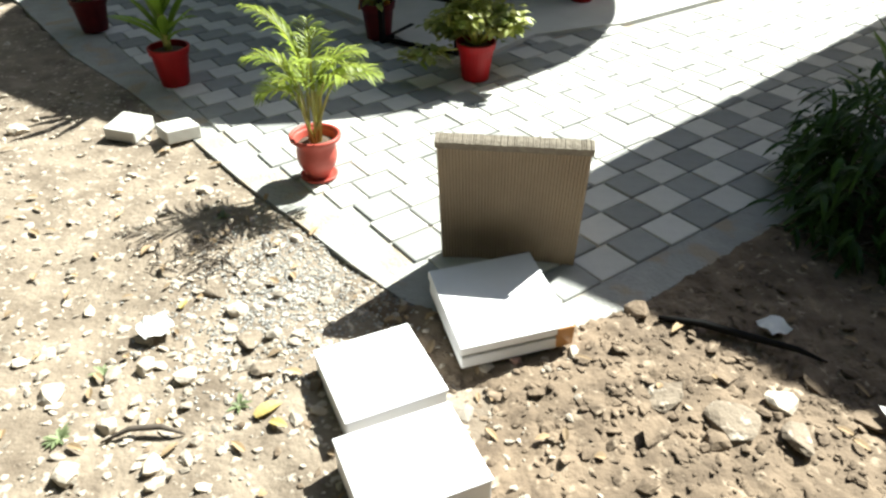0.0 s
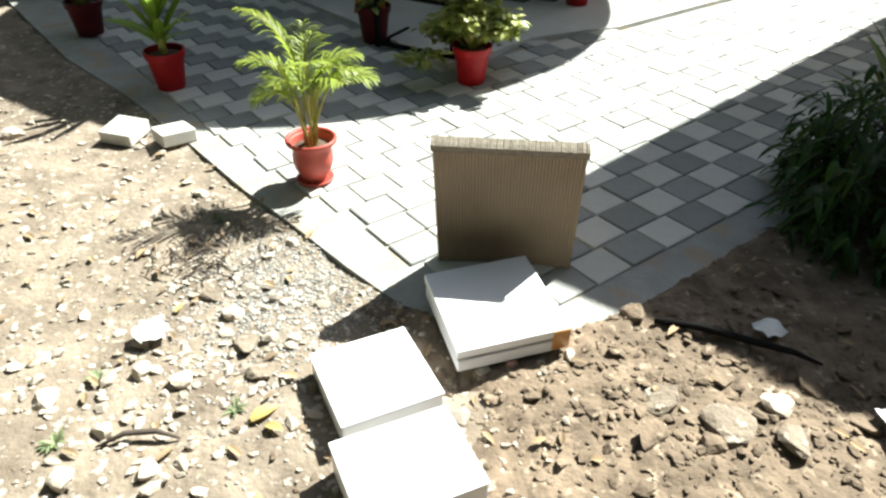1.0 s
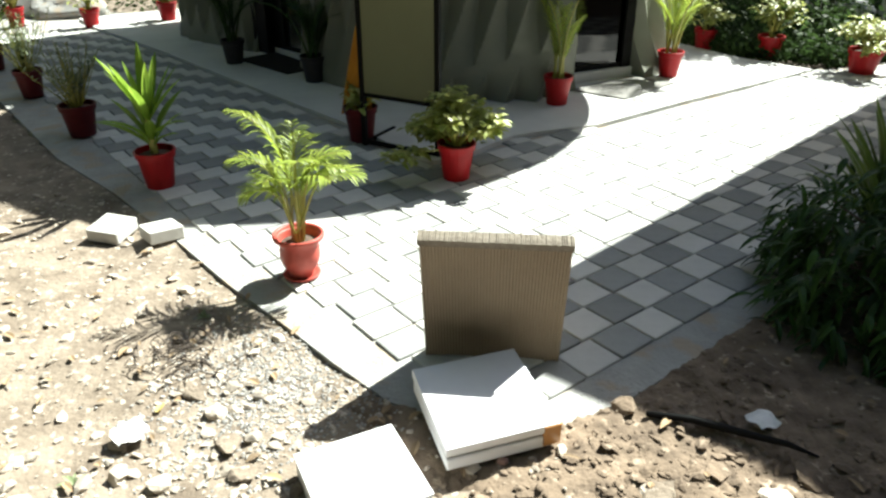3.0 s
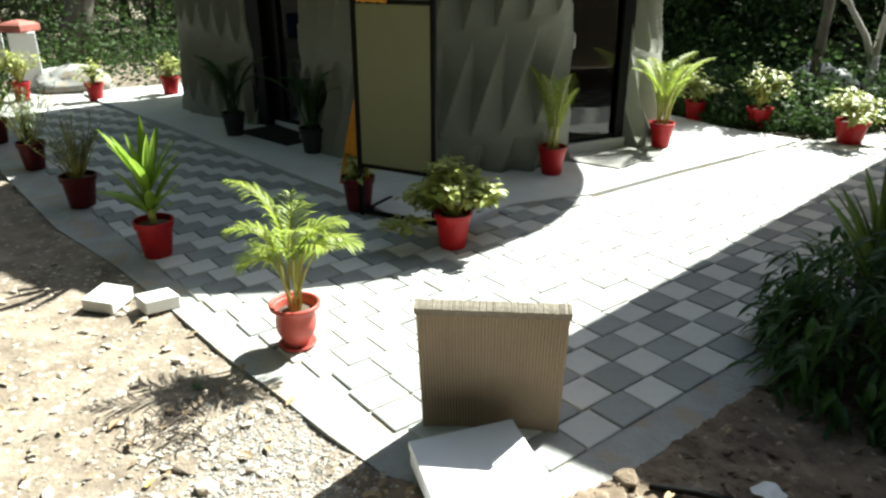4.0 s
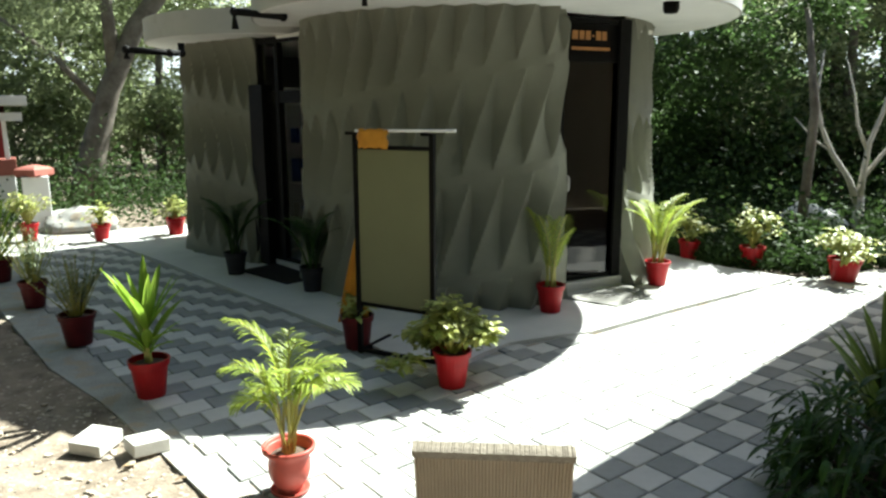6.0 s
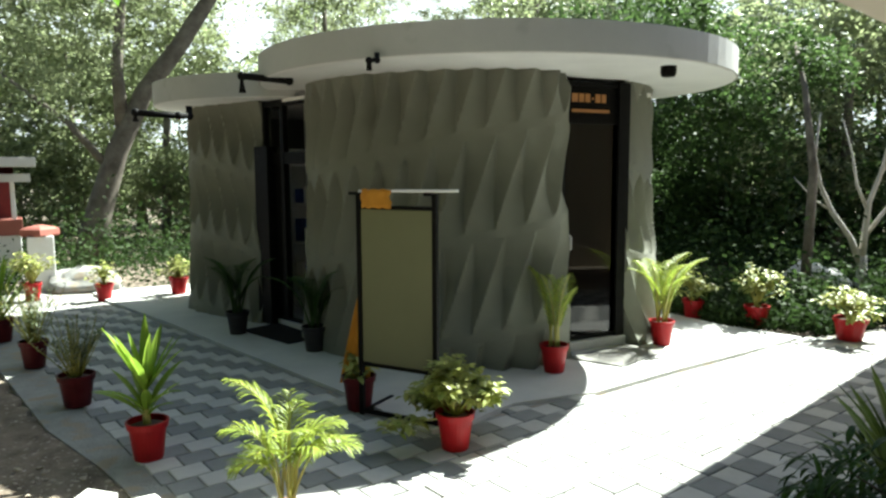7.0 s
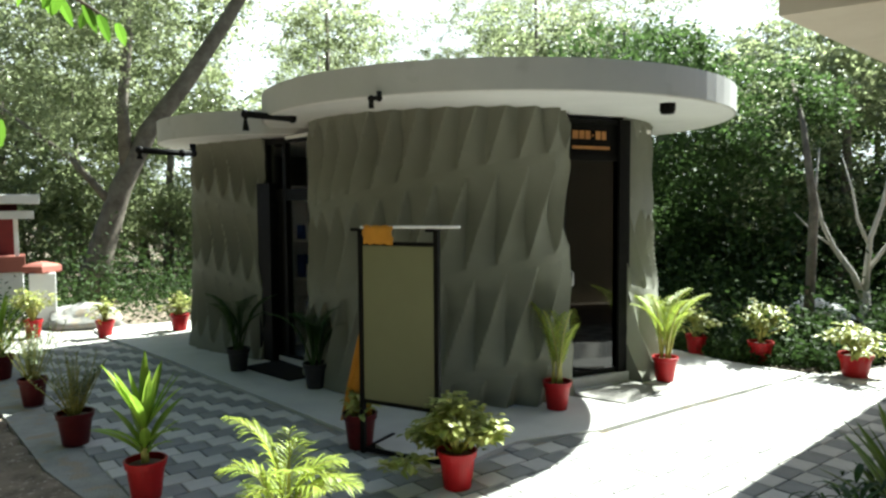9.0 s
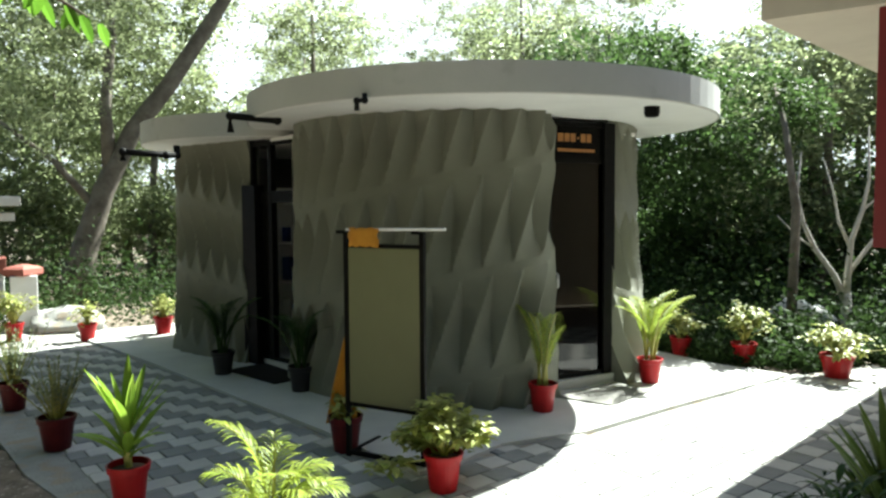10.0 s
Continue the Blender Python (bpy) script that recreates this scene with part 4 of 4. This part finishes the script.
def litter():
    rng = random.Random(91)
    c = tagged(part("hose", tube([(0.66, 1.86, 0.02), (0.8, 1.82, 0.03), (0.95, 1.76, 0.025), (1.06, 1.70, 0.035), (1.14, 1.66, 0.02)], [0.009, 0.014, 0.013, 0.010, 0.004], 8), "pipe", smooth=True), "black plastic hose lying on the soil", "hose")
    t = thing("twig_heap", -1.0, 2.2, -0.03, 0, "small heap of dark dry twigs", "twigs")
    bm = bmesh.new()
    for k in range(70):
        x, y, a = rng.gauss(0, 0.10), rng.gauss(0, 0.06), rng.uniform(0, 6.283)
        l = rng.uniform(0.04, 0.13)
        z = rng.uniform(0.0, 0.05)
        tube_bm(bm, [(x, y, z), (x + math.cos(a) * l / 2, y + math.sin(a) * l / 2, z + rng.uniform(0, 0.03)), (x + math.cos(a) * l, y + math.sin(a) * l, z)], [0.003, 0.0025, 0.0015], 4)
    tw = part("twig_tangle", bm, "twig", t)
    tw["kind"] = "stuff"
    sh = Sheet()
    for k in range(260):
        x, y = rng.uniform(-2.4, 1.7), rng.uniform(0.8, 3.2)
        if inside((x, y), BED):
            continue
        a = rng.uniform(0, 6.283)
        sh.blade((x, y, height(x, y) + max(0.0, dug_height(x, y)) + 0.012), (math.cos(a), math.sin(a), 0.2), (0, 0, 1), rng.uniform(0.02, 0.07), rng.uniform(0.012, 0.03), 0.5, 3, 0.4)
    tagged(part("dry_leaves", sh.data(), "dry_leaf"), "dry brown leaves strewn over the soil", "leaf litter", kind="stuff")
    for x, y, s, rz in ((1.03, 1.82, 0.04, 20), (1.40, 1.52, 0.095, 60), (1.30, 1.42, 0.075, 10), (1.45, 1.42, 0.05, 110), (-1.02, 1.78, 0.05, 40)):
        bm = bmesh.new()
        bmesh.ops.create_grid(bm, x_segments=6, y_segments=6, size=s)
        for v in bm.verts:
            v.co.z = 0.03 * noise.noise(v.co * 22 + Vector((x * 9, y, 0))) + 0.008
            v.co.x += 0.4 * s * noise.noise(v.co * 15 + Vector((x, 5, 2)))
        p = tagged(part("paper_scrap", bm, "paper"), "crumpled white paper scrap on the soil", "paper", "paper scraps")
        p.modifiers.new("thick", "SOLIDIFY").thickness = 0.001
        p.matrix_world = pose(x, y, height(x, y) + max(0.0, dug_height(x, y)) + 0.03, 0, 0, rz)
    for x, y, a, s in ((-0.6, 1.42, 40, 0.09), (-0.55, 1.4, -20, 0.06), (-0.98, 1.9, 80, 0.05)):
        sh = Sheet()
        sh.blade((0, 0, 0), (1, 0, 0.25), (0, 0, 1), s, s * 0.5, 0.6, 5, 0.3)
        lf = tagged(part("fallen_leaf", sh.data(), "yellow_leaf"), "yellow fallen leaf on the dry soil", "leaf", "fallen leaves")
        lf.modifiers.new("thick", "SOLIDIFY").thickness = 0.0008
        lf.matrix_world = pose(x, y, height(x, y) + 0.012, 0, 0, a)
    tagged(part("bark_strip", tube([(-1.02, 1.32, -0.025), (-0.95, 1.36, -0.01), (-0.86, 1.37, -0.008), (-0.79, 1.36, -0.025)], [0.003, 0.009, 0.010, 0.003], 7), "twig", smooth=True), "dark curved strip of bark on the soil", "bark")
    for x, y, s in ((-0.66, 1.47, 0.045), (-1.13, 1.6, 0.05), (-1.14, 1.33, 0.05), (-1.0, 2.5, 0.04)):
        t = thing("weed", x, y, height(x, y), 0, "small green weed growing in the soil", "weed", "weeds")
        sh = Sheet()
        for k in range(14):
            a = rng.uniform(0, 6.283)
            sh.blade((0, 0, 0), (math.cos(a), math.sin(a), rng.uniform(0.3, 1)), (0, 0, 1), s * rng.uniform(0.6, 1.1), s * 0.28, 0.6, 4, 0.3)
        part("leaves", sh.data(), "wisp", t)


litter()


# ---- roof slab of the neighbouring house ----
def neighbour():
    t = thing("neighbour_house", 0, 0, 0, 0, "beige roof slab of the neighbouring house with a maroon panel", "house")
    c, e1, e2 = Vector((1.83, 4.0)), Vector((math.cos(radians(44)), math.sin(radians(44)))), Vector((math.cos(radians(-35)), math.sin(radians(-35))))
    pts = [c, c + e2 * 3.2, c + e2 * 3.2 + e1 * 6.0, c + e1 * 6.0]
    bm = prism([(p.x, p.y) for p in pts], 2.62, 2.80)
    part("roof_slab", bm, "beige", t)
    q = Vector((2.34, 3.76))
    m = pose(q.x, q.y, 0, 0, 0, -35)
    part("hanging_panel", box(0, -0.03, 1.375, 0.5, 0.03, 2.62, 0.005, m), "maroon", t, "maroon hanging panel")
    part("wall", prism([(4.6, 2.3), (4.8, 2.3), (8.2, 5.2), (8.0, 5.3)], -0.2, 2.62), "beige", t)


neighbour()


# ---- trees ----
def crown_mesh(name, rng, clumps, per, radius, leaf, material, squash=0.8):
    sh = Sheet()
    for k in range(clumps):
        a, e, h = rng.uniform(0, 6.283), math.sqrt(rng.random()), rng.uniform(-1, 1)
        c = Vector((math.cos(a) * e * radius, math.sin(a) * e * radius, h * radius * squash * math.sqrt(max(0.05, 1 - e * e))))
        s = radius * rng.uniform(0.10, 0.24)
        for i in range(per):
            d = Vector((rng.gauss(0, 1), rng.gauss(0, 1), rng.gauss(0, 0.7)))
            q = c + d * s * 0.6
            sh.leaf(q, (rng.gauss(0, 1), rng.gauss(0, 1), rng.gauss(-0.4, 0.7)), leaf * rng.uniform(0.7, 1.4), leaf * rng.uniform(0.35, 0.6), rng)
    me = bpy.data.meshes.new(name)
    me.from_pydata(sh.v, [], sh.f)
    me.materials.append(M[material])
    return me


rngt = random.Random(5)
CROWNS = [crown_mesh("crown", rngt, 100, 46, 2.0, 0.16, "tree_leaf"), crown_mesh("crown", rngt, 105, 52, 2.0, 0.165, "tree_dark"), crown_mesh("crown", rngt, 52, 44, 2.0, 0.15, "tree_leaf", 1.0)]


def tree(x, y, limbs, crowns, label, bark="bark", z=-0.06):
    """limbs: (points, radii); crowns: (place, scale, which)."""
    t = thing("tree", x, y, z, 0, label, "tree", "trees round the pavilion")
    for i, (pts, radii) in enumerate(limbs):
        part("trunk" if i == 0 else "limb", tube(pts, radii, 9), bark, t, smooth=True)
    for p, s, k in crowns:
        o = new("crown", CROWNS[k])
        o.parent = t
        o.matrix_basis = pose(*p, 0, 0, rngt.uniform(0, 360)) @ Matrix.Diagonal((s, s, s * 0.9, 1))
    return t


# the large leaning tree
tree(-6.25, 12.5, [([(0, 0, -0.3), (0.2, 0.1, 0.9), (0.52, 0.25, 2.0), (0.97, 0.45, 3.05), (1.57, 0.65, 3.9), (2.25, 0.9, 5.05), (3.1, 1.1, 6.5), (4.2, 1.2, 8.2)], [0.34, 0.23, 0.185, 0.16, 0.15, 0.125, 0.09, 0.05]),
                   ([(0.62, 0.3, 2.3), (0.57, 0.3, 3.5), (0.7, 0.35, 4.7), (0.5, 0.4, 6.6)], [0.13, 0.10, 0.075, 0.04]),
                   ([(0.4, 0.2, 1.7), (-0.2, 0, 2.5), (-1.3, -0.2, 3.4)], [0.08, 0.05, 0.025])],
     [((0.1, -0.9, 3.3), 0.42, 2), ((0.9, -0.8, 4.6), 0.5, 2), ((-0.9, -0.8, 4.9), 0.55, 2), ((2.2, -0.5, 6.2), 0.5, 2), ((-1.6, 1.6, 4.2), 0.85, 2), ((0.2, 2.2, 5.6), 0.9, 0), ((3.2, 1.5, 7.6), 0.9, 2), ((-2.0, 1.0, 6.4), 0.9, 2), ((1.4, 1.6, 7.6), 0.8, 2), ((-0.4, 0.6, 7.4), 0.8, 0)], "large leaning tree with grey bark and open crown")
# slender trees at the side
tree(4.92, 8.4, [([(0, 0, -0.1), (0.01, 0, 0.3), (0.0, 0, 0.62)], [0.07, 0.06, 0.055]), ([(0, 0, 0.5), (-0.13, 0.02, 0.82), (-0.36, 0.05, 1.15), (-0.48, 0.1, 1.45), (-0.56, 0.1, 1.8), (-0.52, 0.1, 2.3)], [0.045, 0.035, 0.03, 0.024, 0.018, 0.008]),
                ([(0, 0, 0.55), (0.02, 0, 0.95), (0.05, 0, 1.25), (0.2, 0.05, 1.6), (0.3, 0.1, 1.95), (0.28, 0.1, 2.6)], [0.045, 0.035, 0.03, 0.025, 0.018, 0.008]),
                ([(0.04, 0, 1.15), (-0.08, 0.05, 1.45), (-0.12, 0.1, 1.8), (-0.25, 0.1, 2.2)], [0.024, 0.018, 0.013, 0.006]), ([(0.02, 0, 0.85), (0.22, 0.05, 1.08), (0.42, 0.1, 1.3), (0.5, 0.1, 1.7), (0.7, 0.1, 2.1)], [0.03, 0.024, 0.02, 0.014, 0.006]),
                ([(0.2, 0.05, 1.6), (0.38, 0.1, 1.72), (0.6, 0.1, 2.0)], [0.018, 0.012, 0.006]), ([(-0.36, 0.05, 1.15), (-0.55, 0.08, 1.28), (-0.8, 0.1, 1.55)], [0.016, 0.012, 0.005])],
     [((-0.3, 2.6, 3.0), 0.6, 2)], "young tree with a pale forked trunk", "pale_bark")
tree(4.2, 8.3, [([(0, 0, -0.15), (0.03, 0, 0.8), (0.05, 0, 1.6), (0.1, 0.4, 2.6), (0.2, 0.9, 3.2)], [0.07, 0.055, 0.05, 0.035, 0.02])], [((0.1, 1.5, 2.9), 0.5, 1), ((-0.6, 2.6, 2.4), 0.6, 1), ((-1.2, 3.4, 3.6), 0.7, 1)], "slender dark-stemmed tree at the pavement edge")
# the woods round about
for k in range(56):
    a = radians(-42 + 84 * (k + 0.5) / 56 + rngt.uniform(-1.2, 1.2))
    side = math.degrees(a)
    d = rngt.uniform(17.0, 27.0) if side < 10 else rngt.uniform(13.5, 22.0)
    x, y = d * math.sin(a), d * math.cos(a)
    # Most crowns on the right take the leaf with shade in its colour.
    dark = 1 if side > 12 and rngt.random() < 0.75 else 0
    low = rngt.random() < 0.45
    hz = rngt.uniform(1.2, 2.2) if low else rngt.uniform(3.4, 5.0)
    s = rngt.uniform(0.7, 1.1)
    if -12 < side < 20 and not low:
        hz, s = hz * 1.15, s * 0.7
    cr = [((0, 0, hz), s, dark), ((rngt.uniform(-1, 1), rngt.uniform(-0.5, 0.5), hz * 0.4), s * 0.75, dark)]
    if not low and side < -14:
        cr.append(((rngt.uniform(-1, 1), 0, hz + 2.6), s * 0.9, 2))
        cr.append(((rngt.uniform(-1, 1), 0, hz + 4.8), s * 0.8, 2))
    if not low and side > 20:
        hz = min(hz, 3.8)
        cr = [((0, 0, hz), s, dark), ((rngt.uniform(-1, 1), 0.2, hz * 0.4), s * 0.75, dark), ((rngt.uniform(-1, 1), 0, hz + 1.3), s * 0.6, dark or 2)]
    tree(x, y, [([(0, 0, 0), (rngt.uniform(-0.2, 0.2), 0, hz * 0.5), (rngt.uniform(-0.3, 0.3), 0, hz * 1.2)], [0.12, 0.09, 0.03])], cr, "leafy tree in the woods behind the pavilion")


# unseen belt of trees, added behind and to the left to cut skylight
for k in range(26):
    a = radians(152 + 208 * (k + rngt.uniform(0.2, 0.8)) / 26)
    d = rngt.uniform(8.5, 11.5)
    x, y, hz = d * math.cos(a), 1.0 + d * math.sin(a), rngt.uniform(4.2, 5.6)
    tree(x, y, [([(0, 0, 0), (0.15, 0.1, hz * 0.5), (0, 0.1, hz + 2)], [0.2, 0.15, 0.06])], [((0, 0, hz), 1.3, 1), ((0.5, 0.5, hz + 3.2), 1.2, 1), ((-0.6, -0.4, hz - 2.6), 1.15, 1), ((0.2, 0, hz + 6.0), 1.0, 1)], "unseen tall tree added to block skylight from behind")
# unseen trees added behind and beside the walk to shut out sky light
for x, y, hz, s, k in ((-6.8, 4.6, 5.0, 1.25, 0), (-8.0, 7.2, 5.2, 1.3, 1), (-5.4, 1.6, 5.4, 1.3, 1), (-4.2, -2.2, 4.6, 1.3, 0), (-1.0, -4.6, 5.0, 1.4, 1), (2.8, -4.2, 4.8, 1.4, 1), (6.6, -1.6, 5.2, 1.4, 1)):
    tree(x, y, [([(0, 0, 0), (0.15, 0.1, hz * 0.5), (0, 0.1, hz)], [0.2, 0.15, 0.06])], [((0, 0, hz), s, k), ((0.8, 0.5, hz + 1.8), s * 0.9, k), ((-0.9, -0.4, hz - 1.4), s * 0.8, k)], "unseen leafy tree added to dim the sky on the building")
for deg, d, hz, s in ((-9, 25, 8.4, 0.75), (-6, 24, 6.0, 0.7), (0.5, 27, 8.6, 0.7), (3.5, 25, 7.2, 0.65), (6, 28, 9.4, 0.8), (9.5, 25, 8.0, 0.75), (13, 24, 8.6, 0.8), (16, 22, 7.0, 0.8)):
    x, y = d * math.sin(radians(deg)), d * math.cos(radians(deg))
    tree(x, y, [([(0, 0, 0), (0.2, 0, hz * 0.5), (-0.1, 0, hz * 0.85)], [0.14, 0.1, 0.04])], [((0, 0, hz), s, 2), ((0.7, 0.3, hz + 1.4), s * 0.7, 2), ((-0.5, 0, hz - 1.8), s * 0.8, 0)], "tall airy tree behind the pavilion roof")


def undergrowth():
    sh = Sheet()
    rng = random.Random(19)
    for k in range(36000):
        a = radians(rng.uniform(-40, 40))
        d = rng.uniform(10.8, 15.0) if a < 0.15 else rng.uniform(7.6, 13.5)
        x, y = d * math.sin(a), d * math.cos(a)
        if inside((x, y), BED) or math.hypot(x + 0.3, y - 8) < 3.2:
            continue
        z = abs(rng.gauss(0, 0.45)) * (0.4 + 0.8 * (noise.noise((x * 0.6, y * 0.6, 4)) + 0.6))
        sh.leaf((x, y, max(0.0, z) - 0.03), (rng.gauss(0, 1), rng.gauss(0, 1), rng.gauss(0.2, 0.6)), rng.uniform(0.05, 0.11), rng.uniform(0.025, 0.055), rng)
    for k in range(26000):
        a = radians(rng.uniform(13, 36))
        d = rng.uniform(7.7, 10.4)
        x, y = d * math.sin(a), d * math.cos(a)
        if inside((x, y), BED):
            continue
        z = abs(rng.gauss(0, 0.11)) * (0.5 + max(0.0, noise.noise((x * 1.4, y * 1.4, 8))) * 2.5)
        sh.leaf((x, y, z - 0.02), (rng.gauss(0, 1), rng.gauss(0, 1), rng.gauss(0.5, 0.5)), rng.uniform(0.05, 0.10), rng.uniform(0.02, 0.045), rng)
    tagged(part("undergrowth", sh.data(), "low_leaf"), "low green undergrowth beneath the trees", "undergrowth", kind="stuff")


undergrowth()

# a tree beside the path whose branch hangs into view
t = thing("overhanging_tree", -3.0, 0.9, -0.06, 0, "tree beside the path with bright hanging leaves", "tree")
rng = random.Random(8)
part("trunk", tube([(0, 0, -0.05), (0.03, 0.02, 1.2), (0.1, 0.1, 2.4), (0.3, 0.3, 3.4)], [0.12, 0.1, 0.08, 0.05], 9), "bark", t, smooth=True)
part("branch", tube([(0.08, 0.08, 2.2), (0.7, 0.6, 2.75), (1.4, 1.2, 2.62), (1.9, 1.47, 2.28)], [0.03, 0.02, 0.012, 0.005], 6), "twig", t, smooth=True)
part("branch", tube([(1.3, 1.1, 2.65), (1.5, 1.2, 2.3), (1.62, 1.3, 1.95)], [0.012, 0.008, 0.003], 6), "twig", t, smooth=True)
sh = Sheet()
for p, q, n in ((Vector((1.3, 1.15, 2.64)), Vector((1.92, 1.48, 2.26)), 30), (Vector((1.5, 1.2, 2.3)), Vector((1.63, 1.3, 1.93)), 12)):
    for k in range(n):
        u = k / (n - 1)
        a = rng.uniform(0, 6.283)
        sh.blade(p.lerp(q, u) + Vector((rng.gauss(0, 0.015), rng.gauss(0, 0.015), 0)), (math.cos(a) * 0.45, math.sin(a) * 0.45, -0.9), (0, 1, 0.2), rng.uniform(0.07, 0.12), 0.035, 0.3, 4, 0.2)
part("leaves", sh.data(), "fresh", t)


# ---- gate hut beyond the path ----
def hut():
    t = thing("gate_hut", -6.55, 10.4, -0.05, 30, "small white and red hut with a flat roof beyond the path", "hut")
    part("plinth", box(-2.2, 0.0, 0, 0.35, 0.9, 0.72, 0.01), "white", t)
    part("red_band", box(-2.23, -0.03, 0.72, 0.38, 0.93, 0.95, 0.01), "brick_red", t)
    for x in (-1.9, -1.0, -0.2, 0.25):
        part("post", box(x, 0.05, 0.95, x + 0.06, 0.11, 1.55, 0.004), "white", t)
    part("roof", box(-2.4, -0.2, 1.72, 0.6, 1.2, 1.86, 0.01), "apron", t)
    part("fascia_board", box(-2.3, -0.1, 1.5, 0.52, 1.1, 1.62, 0.005), "apron", t)
    part("shade_wall", box(-2.2, 0.5, 0.95, 0.3, 0.6, 1.72, 0.005), "maroon", t)
    p = thing("pillar", -5.5, 9.75, -0.05, 30, "white pillar with a red cap beside the hut", "pillar")
    part("shaft", box(-0.16, -0.16, 0, 0.16, 0.16, 0.78, 0.01), "white", p)
    part("cap", lathe([(0.22, 0.78), (0.24, 0.8), (0.24, 0.87), (0.18, 0.9), (0.04, 0.93)], 4), "brick_red", p)
    rk = tagged(part("sand_mound", rock_mesh(random.Random(3), 0.55, 0.42, 3), "concrete", smooth=True), "grey mound of sand at the path end", "mound")
    rk.matrix_world = pose(-5.0, 9.75, 0.05, 0, 0, 10)
    rk = tagged(part("boulder", rock_mesh(random.Random(33), 0.5, 0.7, 3), "apron", smooth=True), "pale grey boulder among the trees", "boulder")
    rk.matrix_world = pose(4.6, 9.0, 0.1, 0, 0, 40)


hut()


# ---- pavers, course by course ----
def pavers():
    def one(h):
        g = 0.004
        return box(g, g, -0.04, A - g, B - g, h, 0.006)
    kinds = {}
    rng = random.Random(2)
    for k in ("light_paver", "dark_paver"):
        me = bpy.data.meshes.new("paver")
        b = one(0.0)
        bmesh.ops.recalc_face_normals(b, faces=b.faces)
        b.to_mesh(me)
        b.free()
        me.materials.append(M[k])
        kinds[k] = me
    COURSE = (0.0, 0.2, 0.22, 0.5, 0.5, 0.4)      # how far each course is set back, near the kerb almost in line
    spots = []
    for j in range(-8, 62):
        off = COURSE[j] if 0 <= j < 6 else (0.36 if j % 2 else 0.88) + 0.01 * j
        base = O + W * (j * B)
        runs, start = [], None
        for k in range(-170, 560):
            c = base + U * (k * 0.016) + W * (B / 2)
            ok = inside(c, PAVED) and not inside(c, APRON)
            if ok and start is None:
                start = k * 0.016
            if not ok and start is not None:
                runs.append((start, k * 0.016))
                start = None
        for lo, hi in runs:
            for i in range(int(lo / A) - 2, int(hi / A) + 3):
                u0, u1 = max((i - off) * A, lo), min((i - off + 1) * A, hi)
                if u1 - u0 > 0.045:                # cut pavers along the edges
                    p = base + U * u0
                    spots.append((p.y + 0.3 * abs(p.x), i, j, p, (u1 - u0) / A))
    spots.sort(key=lambda q: q[0])
    rest = {"light_paver": ([], []), "dark_paver": ([], [])}
    for n, (_, i, j, p, cut) in enumerate(spots):
        kind = "light_paver" if (i + (j if j < 6 else (j + 1) // 2 + 3)) % 2 == 0 else "dark_paver"
        m = pose(p.x, p.y, rng.uniform(-0.002, 0.002), rng.uniform(-0.5, 0.5), rng.uniform(-0.5, 0.5), 38.0 + rng.uniform(-0.5, 0.5)) @ Matrix.Diagonal((cut, 1, 1, 1))
        if n < 300:
            o = new("paver", kinds[kind])
            o.parent = bed
            o.matrix_basis = m
        else:
            v, f = rest[kind]
            i0 = len(v)
            v += [tuple(m @ q.co) for q in kinds[kind].vertices]
            f += [tuple(i0 + w for w in pl.vertices) for pl in kinds[kind].polygons]
    for kind, (v, f) in rest.items():
        o = part("pavers", (v, f), kind, bed)
        o["kind"] = "stuff"


pavers()
